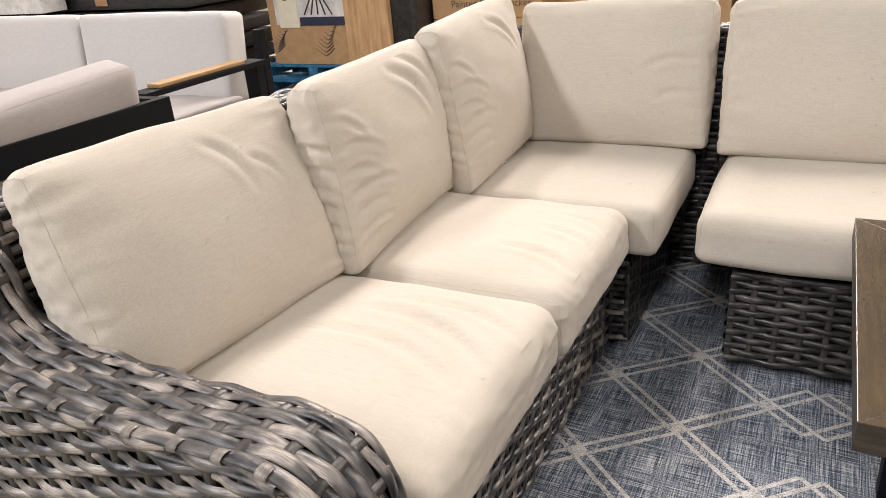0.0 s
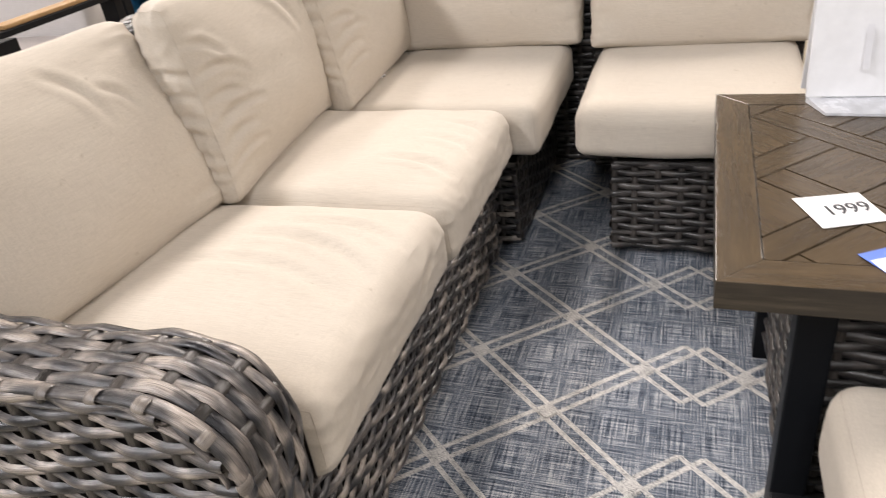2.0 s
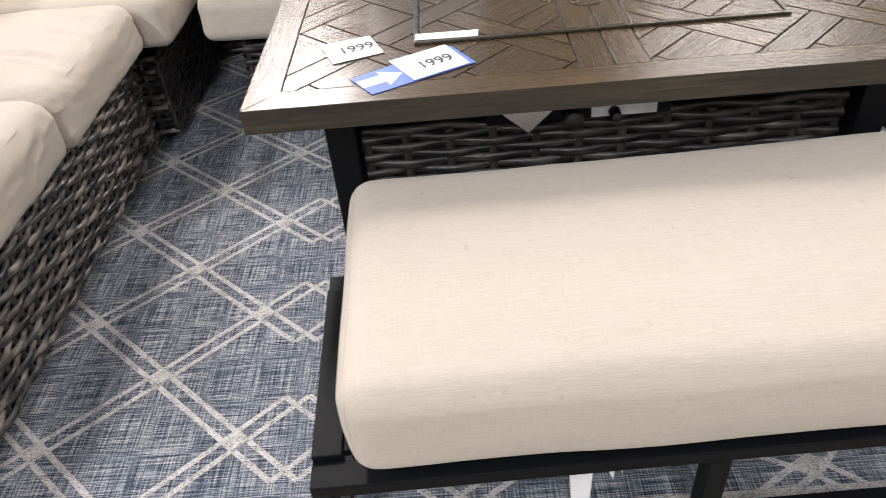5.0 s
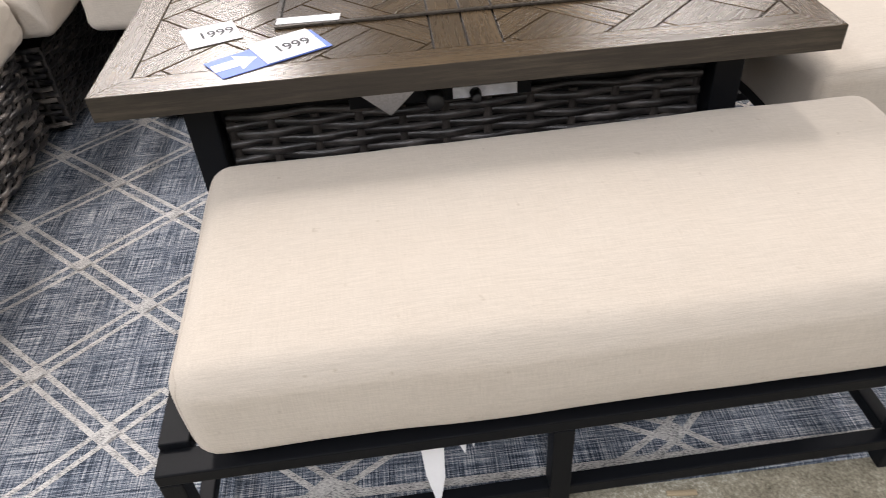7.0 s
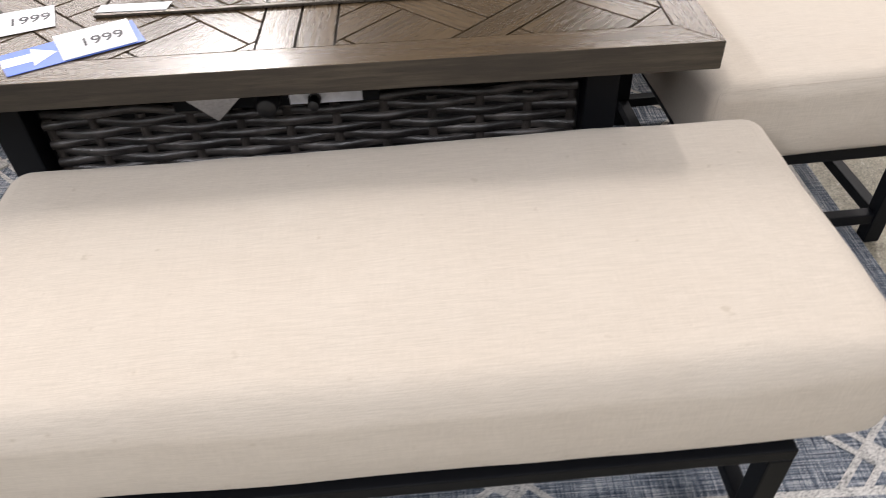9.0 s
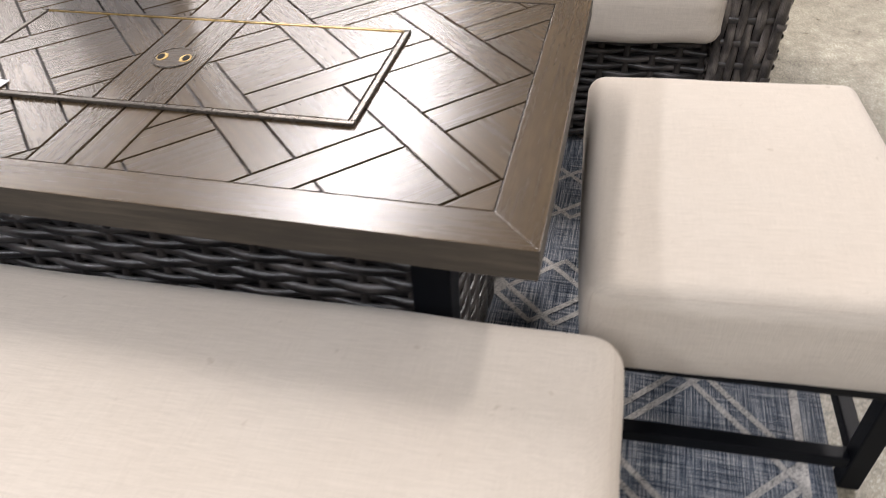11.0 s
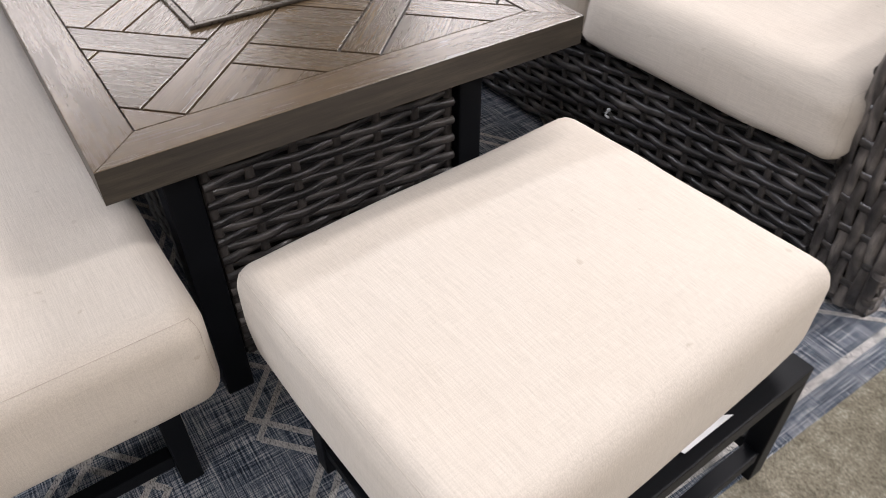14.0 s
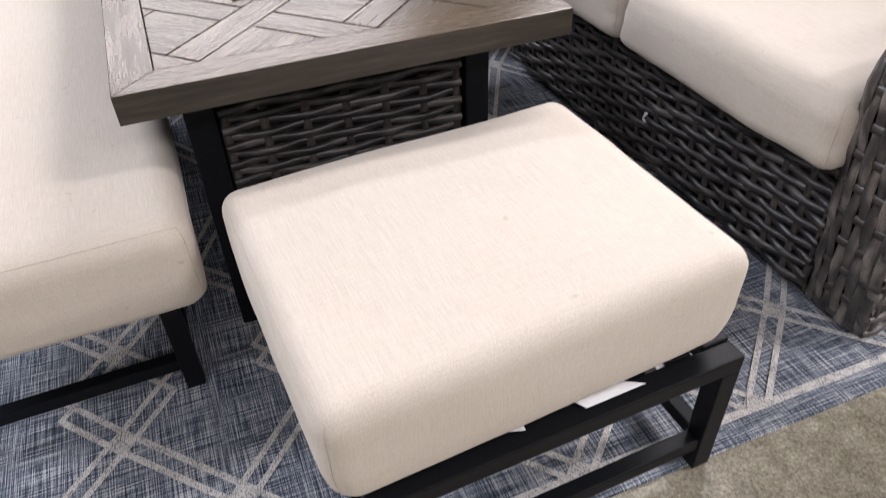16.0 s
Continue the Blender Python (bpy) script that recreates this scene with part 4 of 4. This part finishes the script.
cushion("seat_cushion", (0.650, 0.655, 0.160), pose(-0.878, 0.070, 0.366), "oatmeal linen seat cushion, wrinkled along its front", "cushion", 3, 0.056, (0.006, 0.003, 0.020), 0.005,
        creases=((2, 1, (-0.05, 0.14), (0.27, 0.02), 0.015, 0.012), (2, 1, (-0.16, 0.02), (0.25, -0.06), 0.011, 0.012), (2, 1, (0.02, 0.20), (0.29, 0.14), 0.012, 0.010),
                 (0, 1, (0.10, -0.02), (0.20, 0.03), 0.006, 0.010)), cuts=60, gather=0.0028, group=SEATS, seam_level=None, thread=0.0006, ends=1, foot_edge=0.7)
cushion("seat_cushion", (0.650, 0.610, 0.160), pose(-0.872, 0.702, 0.366), SEAT, "cushion", 4, 0.056, (0.006, 0.003, 0.020), 0.005,
        creases=((2, 1, (0.10, -0.10), (0.29, -0.16), 0.011, 0.011), (2, 1, (0.16, 0.05), (0.30, -0.02), 0.010, 0.010), (2, 1, (0.18, 0.16), (0.30, 0.10), 0.009, 0.009)), cuts=60, gather=0.0028, group=SEATS, seam_level=None, thread=0.0006, ends=1, foot_edge=0.7)
cushion("seat_cushion", (0.67, 0.68, 0.155), pose(-0.808, 1.350, 0.360), "oatmeal linen box seat cushion in the corner unit", "cushion", 5, 0.042, (0.004, 0.004, 0.010), 0.003, group=SEATS, seam_level=None, thread=0.0006, ends=0, foot_edge=0.7)
cushion("seat_cushion", (0.630, 0.680, 0.155), pose(-0.056, 1.340, 0.362), SEAT, "cushion", 6, 0.052, (0.004, 0.004, 0.012), 0.003, group=SEATS, seam_level=None, thread=0.0006, ends=0, foot_edge=0.7)
for sx, ss in ((0.703, 7), (1.358, 8)):
    cushion("seat_cushion", (0.652, 0.680, 0.160), TURN @ pose(sx, 1.445, 0.358), SEAT, "cushion", ss, 0.055, (0.004, 0.006, 0.014), 0.0045, gather=0.002, group=SEATS, seam_level=None, thread=0.0006, ends=0, foot_edge=0.7)


def back_cushion(place, width, height, seed, lean=-15, roll=0, creases=(), label=BACK):
    return cushion("back_cushion", (width + 0.016, 0.135, height + 0.012), place @ pose(0, 0, 0, lean, roll), label, "cushion", seed, 0.042, (0.012, 0.056, 0.012), 0.005, 0.40,
                   creases, cuts=78, puff=-0.02, group=BACKS, seam_level=None, gather=0.004, thread=0.0006, ends=0, foot_edge=0.45)


# leaning against the left wing
FOLDS = tuple((1, -1, (-0.31, h), (-0.31 + w, h + d), dp * 0.75, 0.0075) for h, d, w, dp in
              ((0.14, -0.05, 0.10, 0.009), (0.07, -0.03, 0.15, 0.012), (0.01, -0.02, 0.12, 0.012), (-0.05, 0.01, 0.17, 0.013), (-0.10, 0.02, 0.12, 0.011), (-0.15, 0.02, 0.14, 0.009)))
ENDS = tuple((0, -1, (-0.06, h), (0.05, h + 0.015), 0.007, 0.007) for h in (0.07, 0.02, -0.03, -0.07, -0.12, -0.16))
back_cushion(pose(-1.177, 0.045, 0.530, 0, 0, 86), 0.625, 0.435, 11, -14, 1, ((1, -1, (0.04, 0.18), (0.11, 0.06), 0.006, 0.010), (1, -1, (0.13, 0.12), (0.20, 0.05), 0.007, 0.008)))
back_cushion(pose(-1.150, 0.690, 0.530, 0, 0, 94), 0.640, 0.445, 12, -4, 0, FOLDS + ENDS + ((1, -1, (0.02, 0.20), (0.16, 0.06), 0.009, 0.013), (1, -1, (0.10, 0.22), (0.22, 0.10), 0.006, 0.010)))
back_cushion(pose(-1.118, 1.318, 0.522, 0, 0, 92), 0.640, 0.498, 13, -6, -2, FOLDS + ENDS + ((1, -1, (0.02, 0.22), (0.18, 0.10), 0.007, 0.011),))
# leaning against the back row
back_cushion(pose(-0.780, 1.651, 0.518, 0, 0, 2), 0.655, 0.477, 14, -8, 0, ((1, -1, (0.12, 0.02), (0.28, 0.05), 0.006, 0.010), (1, -1, (0.16, -0.08), (0.29, -0.06), 0.005, 0.010)), "soft oatmeal linen back cushion in the sofa corner")
back_cushion(pose(-0.056, 1.601, 0.520), 0.645, 0.475, 15, -9)
back_cushion(TURN @ pose(0.703, 1.77, 0.526), 0.645, 0.474, 16, -11)
back_cushion(TURN @ pose(1.358, 1.77, 0.526), 0.645, 0.474, 17, -11)

# sewn-in labels peeping out under two back cushions


def sewn_label(x, y, z, turn):
    ob = thing("cushion_label", "small white sewn label peeping from under a cushion", "label", pose(x, y, z, 0, 0, turn), "cushion labels")
    part("tape", box("tape", -0.014, 0.014, -0.004, 0.004, 0.0, 0.006, PAPER, 0.0015), ob)
    part("print_bar", box("print_bar", -0.005, 0.005, -0.0052, -0.0042, 0.0015, 0.0045, INK), ob)


sewn_label(-1.058, 1.287, 0.522, 76)
sewn_label(-1.068, 0.064, 0.522, 80)

# ---- cards and sign on the table ----


def card(name, label, corners, z, mat, thick=0.0012):
    o = Vector((*[sum(c[i] for c in corners) / 4 for i in (0, 1)], z))
    v = [Vector((*c, z)) - o for c in corners] + [Vector((*c, z + thick)) - o for c in corners]
    f = [(3, 2, 1, 0), (4, 5, 6, 7)] + [(i, (i + 1) % 4, 4 + (i + 1) % 4, 4 + i) for i in range(4)]
    ob = thing(name, label, "card", Matrix.Translation(o))
    part("sheet", mesh_of("sheet", v, f, mat), ob)
    return ob


c1 = card("price_card", "white price card with black numerals on the table", [(0.157, 0.166), (0.256, 0.202), (0.223, 0.292), (0.120, 0.262)], TZ + 0.0008, PAPER)
part("numerals", text_mesh("1999", 0.044, INK, bold=0.0007), c1, "", pose(0.010, 0.002, 0.0016, 0, 0, 20.5) @ Matrix.Diagonal((0.84, 1, 1, 1)))
c2 = card("arrow_card", "blue price card with a white arrow, part covered by a sheet", [(0.241, 0.022), (0.436, 0.122), (0.390, 0.207), (0.195, 0.093)], TZ + 0.0008, BLUE)
ax = Matrix.Translation((-0.062, -0.030, 0.0016)) @ pose(0, 0, 0, 0, 0, 26.5)
arrow = [(-0.042, -0.016), (0.006, -0.016), (0.006, -0.034), (0.046, 0), (0.006, 0.034), (0.006, 0.016), (-0.042, 0.016)]
part("arrow", mesh_of("arrow", [(x, y, 0) for x, y in arrow], [(0, 1, 5, 6), (1, 2, 3), (1, 3, 5), (3, 4, 5)], PAPER), c2, "", ax)
c3 = card("price_sheet", "white price sheet lying over the blue card", [(0.318, 0.063), (0.424, 0.118), (0.382, 0.207), (0.271, 0.148)], TZ + 0.0026, PAPER)
part("numerals", text_mesh("1999", 0.044, INK, bold=0.0007), c3, "", pose(0.010, 0.002, 0.0016, 0, 0, 27) @ Matrix.Diagonal((0.84, 1, 1, 1)))
part("fine_print_bar", box("fine_print_bar", -0.03, 0.03, -0.002, 0.002, 0, 0.0002, FAINT), c3, "", pose(0.018, -0.026, 0.0016, 0, 0, 27))
c5 = card("torn_sheet", "torn white paper edge showing under the price sheet", [(0.300, 0.110), (0.372, 0.150), (0.379, 0.214), (0.266, 0.157)], TZ + 0.0019, PAPER, 0.0006)
s4 = card("paper_strip", "narrow white paper strip on the burner lid", [(0.319, 0.237), (0.447, 0.233), (0.450, 0.265), (0.320, 0.267)], TZ + 0.0058, PAPER)

sign = thing("sign_holder", "white folded price sign standing on the table", "sign", pose(0.328, 0.682, TZ))
part("sign_face", box("sign_face", -0.150, 0.155, -0.004, 0.002, 0.014, 0.30, PAPER, 0.0015), sign, "", pose(0, 0.028, 0, -9))
part("sign_back", box("sign_back", -0.150, 0.155, -0.002, 0.004, 0.0, 0.30, PAPER, 0.0015), sign, "", pose(0, 0.120, 0, 9))
part("sign_base", mesh_of("sign_base", [(-0.118, -0.044, 0), (0.110, -0.056, 0), (0.152, 0.030, 0), (-0.148, 0.035, 0), (-0.118, -0.044, 0.006), (0.110, -0.056, 0.006), (0.152, 0.030, 0.012), (-0.148, 0.035, 0.012)],
                          [(3, 2, 1, 0), (4, 5, 6, 7), (0, 1, 5, 4), (1, 2, 6, 5), (2, 3, 7, 6), (3, 0, 4, 7)], PLASTIC), sign)
part("numerals", text_mesh("1999", 0.13, FAINT), sign, "faint grey numerals showing through", pose(0.05, 0.0235, 0.115, 81))

# papers caught under the cushions


def paper_tag(label, z, outlines):
    """Loose flat papers: outlines on one level, curled a little."""
    ox, oy = outlines[0][0]
    tg = thing("paper_tag", label, "tag", Matrix.Translation((ox, oy, z)))
    for k, poly in enumerate(outlines):
        n = len(poly)
        v = [(x - ox, y - oy, 0.002 * (i % 2) + 0.001 * k) for i, (x, y) in enumerate(poly)]
        v += [(a, b_, c + 0.0008) for a, b_, c in v]
        f = [tuple(range(n))[::-1], tuple(range(n, 2 * n))] + [(i, (i + 1) % n, n + (i + 1) % n, n + i) for i in range(n)]
        part("sheet", mesh_of("sheet", v, f, PAPER), tg)
    return tg


paper_tag("white paper tags lying between stool frame and cushion", 0.2868, (((1.840, 0.490), (1.900, 0.508), (1.921, 0.523), (1.917, 0.625), (1.900, 0.600), (1.840, 0.590)), ((1.840, 0.385), (1.912, 0.390), (1.922, 0.425), (1.840, 0.430))))
for nm, lb, px, py, rz, wdt, hgt, top in (("hang_tag", "white paper care tag hanging under the bench", 0.545, -0.504, 4, 0.042, 0.205, 0.255), ("hang_tag", "small white care label hanging under the bench", 0.592, -0.492, 30, 0.022, 0.066, 0.249), ("hang_tag", "small white care label hanging under the bench", 0.617, -0.490, -20, 0.018, 0.050, 0.249), ("hang_tag", "white corner of a care tag below the stool rail", 1.895, 0.372, 80, 0.022, 0.05, 0.252)):
    tg = thing(nm, lb, "tag", pose(px, py, 0.0, 0, 0, rz))
    part("sheet", mesh_of("sheet", [(-wdt / 2, 0, top), (wdt / 2, 0, top), (wdt * 0.38, -0.008, top - hgt * 0.6), (wdt * 0.02, -0.014, top - hgt), (-wdt * 0.36, -0.006, top - hgt * 0.55)], [(0, 1, 2, 3, 4)], PAPER), tg)

scrap = thing("paper_scrap", "tiny white paper scrap on the rug", "scrap", pose(1.086, 1.146, 0.002, 0, 0, 20))
part("sheet", mesh_of("sheet", [(-0.008, -0.006, 0), (0.009, -0.005, 0), (0.007, 0.008, 0.006), (-0.007, 0.006, 0.003), (-0.008, -0.006, 0.001), (0.009, -0.005, 0.001), (0.007, 0.008, 0.007), (-0.007, 0.006, 0.004)],
                      [(3, 2, 1, 0), (4, 5, 6, 7), (0, 1, 5, 4), (1, 2, 6, 5), (2, 3, 7, 6), (3, 0, 4, 7)], PAPER), scrap)
chip = thing("wood_chip", "small pale wood splinter on the concrete floor", "splinter", pose(0.992, -0.5125, -0.008, 0, 0, -5))
part("splinter", box("splinter", -0.028, 0.028, -0.005, 0.005, 0.0, 0.005, STRAW, 0.0015, 0), chip)

# ---- neighbouring displays ----
NEAR = Matrix.Translation((0.13, -0.19, 0))
near = thing("display_loveseat", "charcoal metal loveseat with a grey back cushion, seen from behind", "sofa")
near.matrix_world = NEAR
part("back_board", box("back_board", -3.03, -2.985, -0.35, 1.70, 0.53, 0.655, METAL, 0.004), near)
for yy in (-0.33, 1.64):
    part("leg", box("leg", -3.03, -2.985, yy, yy + 0.055, -0.008, 0.529, METAL, 0.004), near)
    part("arm_rail", box("arm_rail", -3.75, -3.031, yy, yy + 0.055, 0.60, 0.652, METAL, 0.004), near)
    part("leg", box("leg", -3.75, -3.70, yy, yy + 0.055, -0.008, 0.599, METAL, 0.004), near)
part("seat_frame", box("seat_frame", -3.72, -3.04, -0.27, 1.63, 0.26, 0.32, METAL, 0.004), near)
cushion("loveseat_cushion", (0.93, 0.20, 0.40), NEAR @ pose(-3.16, 1.12, 0.425, 0, 0, -90) @ pose(0, 0, 0, -12, 4), "pale grey canvas back cushion on the metal loveseat", "cushion", 21, 0.05, (0.004, 0.02, 0.01), 0.004, 0.1, mat=TAUPE_FABRIC, cuts=20)
cushion("loveseat_cushion", (0.93, 0.20, 0.40), NEAR @ pose(-3.16, 0.14, 0.43, 0, 0, -90) @ pose(0, 0, 0, -12), "pale grey canvas back cushion on the metal loveseat", "cushion", 22, 0.05, (0.004, 0.02, 0.01), 0.004, 0.1, mat=TAUPE_FABRIC, cuts=20)
cushion("loveseat_seat_cushion", (1.86, 0.64, 0.13), NEAR @ pose(-3.44, 0.66, 0.322, 0, 0, -90), "pale grey canvas seat cushion on the metal loveseat", "cushion", 23, 0.04, (0.0, 0.0, 0.01), 0.003, mat=GREY_FABRIC, cuts=20)

FAR = Matrix.Translation((0.22, -0.22, -0.0))
far = thing("display_sofa", "charcoal metal sofa with teak armrest and white cushions", "sofa")
far.matrix_world = FAR
part("arm_rail", box("arm_rail", -3.38, -3.26, 1.74, 2.66, 0.625, 0.655, METAL, 0.004), far)
part("armrest_slat", box("armrest_slat", -3.365, -3.275, 1.86, 2.50, 0.656, 0.676, TEAK, 0.004, 1), far, "honey teak armrest slat")
for yy in (1.76, 2.58):
    part("leg", box("leg", -3.37, -3.27, yy, yy + 0.06, -0.008, 0.624, METAL, 0.004), far)
part("back_post", box("back_post", -3.455, -3.40, 2.80, 2.86, -0.008, 0.80, METAL, 0.004), far)
part("back_rail", box("back_rail", -6.6, -3.456, 2.80, 2.85, 0.50, 0.62, METAL, 0.004), far)
part("back_post", box("back_post", -6.6, -6.55, 2.80, 2.86, -0.008, 0.80, METAL, 0.004), far)
part("seat_frame", box("seat_frame", -6.6, -3.40, 1.80, 2.79, 0.24, 0.30, METAL, 0.004), far)
for bx, sd in ((-4.09, 24), (-5.36, 25)):
    cushion("sofa_back_cushion", (1.25, 0.20, 0.530), FAR @ pose(bx, 2.62, 0.40) @ pose(0, 0, 0, -7), "white canvas back cushion of the metal sofa", "cushion", sd, 0.04, (0.0, 0.015, 0.006), 0.003, 0.0, mat=GREY_FABRIC, cuts=20)
# the darker canvas paints in the shade that lies on this seat
cushion("sofa_seat_cushion", (2.6, 0.80, 0.15), FAR @ pose(-4.70, 2.20, 0.302), "pale grey canvas seat cushion of the metal sofa, coloured darker for shade", "cushion", 26, 0.04, (0.0, 0.0, 0.01), 0.003, mat=TAUPE_FABRIC, cuts=20)

# ---- stock at the back ----


STOCK = Matrix.Translation((0.45, -0.60, 0))


def pallet(x0, x1, y0, y1, z0):
    p = thing("pallet", "worn blue wooden pallet under the cartons", "pallet", STOCK, "stock pallets")
    n = 5
    for k in range(n):
        ya = y0 + (y1 - y0 - 0.1) * k / (n - 1)
        part("deck_board", box("deck_board", x0, x1, ya, ya + 0.1, z0 + 0.112, z0 + 0.134, PALLET_BLUE, 0.003), p)
    for xa in (x0, (x0 + x1) / 2 - 0.05, x1 - 0.1):
        part("stringer", box("stringer", xa, xa + 0.1, y0, y1, z0 + 0.022, z0 + 0.111, PALLET_BLUE, 0.003), p)
    for ya in (y0, (y0 + y1) / 2 - 0.05, y1 - 0.1):
        part("bottom_board", box("bottom_board", x0, x1, ya, ya + 0.1, z0, z0 + 0.021, PALLET_BLUE, 0.003), p)
    return p


def carton(x0, x1, y0, y1, z0, z1, label, group=""):
    c = thing("carton", label, "box", STOCK, group)
    part("carton_body", box("carton_body", x0, x1, y0, y1, z0, z1, CARDBOARD, 0.006), c)
    return c


pallet(-5.15, -3.95, 4.85, 5.85, -0.008)
pallet(-5.15, -3.95, 4.85, 5.85, 0.127)
ca = carton(-4.96, -4.10, 4.87, 5.75, 0.262, 1.15, "brown carton printed with fern leaves and a table picture")
part("picture_panel", box("picture_panel", -4.88, -4.115, 4.864, 4.869, 0.60, 1.10, PRINT_PALE), ca)
part("navy_band", box("navy_band", -4.62, -4.115, 4.861, 4.8635, 0.59, 0.66, PRINT_DARK), ca)
part("cream_label", box("cream_label", -4.84, -4.63, 4.858, 4.8605, 0.575, 0.88, LABEL_CREAM), ca)
part("plant_print", box("plant_print", -4.85, -4.45, 4.8615, 4.8635, 0.88, 1.02, PRINT_GREEN), ca)
part("emblem", box("emblem", -4.77, -4.73, 4.855, 4.8575, 0.80, 0.86, INK), ca)
for k in range(5):
    a = -0.9 + 0.45 * k
    part("table_leg_print", sweep([Vector((-4.42, 4.858, 1.0)), Vector((-4.42 + 0.05 * a, 4.858, 0.84)), Vector((-4.42 + 0.16 * a, 4.858, 0.68))], 0.006, INK, "table_leg_print", 5), ca)
for fx, fz, hh in ((-4.40, 0.30, 0.27), (-4.92, 0.34, 0.2)):
    sv = Strands(5)
    stem = [Vector((fx + 0.12 * t * t, 4.866, fz + hh * t)) for t in (k / 8 for k in range(9))]
    for k in range(1, 9):
        for sg in (-1, 1):
            ln = 0.11 * (1 - k / 10)
            a, b = stem[k], stem[k] + Vector((sg * ln, 0, ln * 0.7))
            sv.ribbon([a, (a + b) / 2 + Vector((0, -0.001, -0.006)), b], [Vector((0.5, 0, -0.8))] * 3, [Vector((0, -1, 0))] * 3, 0.009, 0.001)
    part("fern_print", sv.mesh("fern_print", INK), ca)
bd = thing("cedar_panel", "upright pale cedar board beside the cartons", "board", STOCK)
part("board", box("board", -4.05, -3.64, 4.70, 4.80, -0.008, 1.30, CEDAR, 0.006, 2), bd)
for k in range(6):
    cc = carton(-3.40, -2.48, 5.0, 5.8, -0.008 + 0.205 * k, 0.192 + 0.205 * k, "flat brown carton in a stack, printed with its contents", "stacked flat cartons")
    part("print", text_mesh("Painted Porch Rocker", 0.075, INK), cc, "", pose(-2.90, 4.998, 0.10 + 0.205 * k, 90))
    part("emblem", box("emblem", -2.98, -2.92, 4.995, 4.9985, 0.13 + 0.205 * k, 0.18 + 0.205 * k, INK), cc)
for k, (xa, xb) in enumerate(((-2.20, -1.15), (-1.10, 0.05), (0.12, 1.3))):
    cc = carton(xa, xb, 4.9, 5.7, -0.008, 1.35, "large brown carton with a printed picture panel", "large cartons")
    part("picture_panel", box("picture_panel", xa + 0.42, xb - 0.08, 4.893, 4.899, 0.62, 1.25, PRINT_PALE), cc)
    part("cream_label", box("cream_label", xa + 0.10, xa + 0.40, 4.890, 4.8965, 0.70, 1.22, LABEL_CREAM), cc)
    part("green_print", box("green_print", xa + 0.50, xa + 0.68, 4.889, 4.8925, 0.80, 0.92, PRINT_GREEN), cc)
for k in range(7):
    # folded chair frames leaning in a row
    cf = thing("folded_chair_frame", "black folded metal chair frame leaning in a row", "chair", STOCK, "folded chair frames")
    xx = -4.00 + 0.055 * k
    part("frame", sweep([Vector((xx, 5.15, 0.0)), Vector((xx + 0.02, 5.2, 0.7)), Vector((xx + 0.03, 5.26, 1.42)), Vector((xx + 0.03, 5.62, 1.42)), Vector((xx + 0.02, 5.7, 0.7)), Vector((xx, 5.75, 0.0))], 0.017, METAL, "frame", 8), cf)
wrap = thing("wrapped_stock", "black furniture stock in clear plastic wrap", "stock", STOCK)
part("stock_block", box("stock_block", -3.66, -3.42, 4.75, 5.6, -0.008, 1.5, DARK_STOCK, 0.04), wrap)
for k in range(11):
    st = thing("stacked_frame", "black woven furniture frame in a high stack", "stock", STOCK, "stacked frames")
    part("frame", box("frame", -7.6 + 0.05 * (k % 2), -5.22 - 0.04 * (k % 3), 4.2, 5.3, -0.008 + 0.14 * k, 0.118 + 0.14 * k, DARK_STOCK, 0.03), st)
    part("strap_clip", box("strap_clip", -6.4 + 0.02 * k, -6.25 + 0.02 * k, 4.19, 4.199, 0.03 + 0.14 * k, 0.10 + 0.14 * k, CEDAR, 0.004, 0), st)
bn = thing("display_bin", "white printed bin of outdoor pillows", "bin", STOCK)
part("bin_body", box("bin_body", -9.2, -6.6, 3.9, 4.15, 0.855, 1.28, PRINT_PALE, 0.006), bn)
part("bin_stand", box("bin_stand", -9.1, -6.7, 3.95, 4.1, -0.008, 0.854, SHADE_BLACK, 0.006), bn)
part("print", text_mesh("WOVEN", 0.13, INK), bn, "", pose(-7.9, 3.898, 1.0, 90))
part("print_bar", box("print_bar", -8.15, -7.55, 3.896, 3.899, 0.885, 0.91, INK), bn)
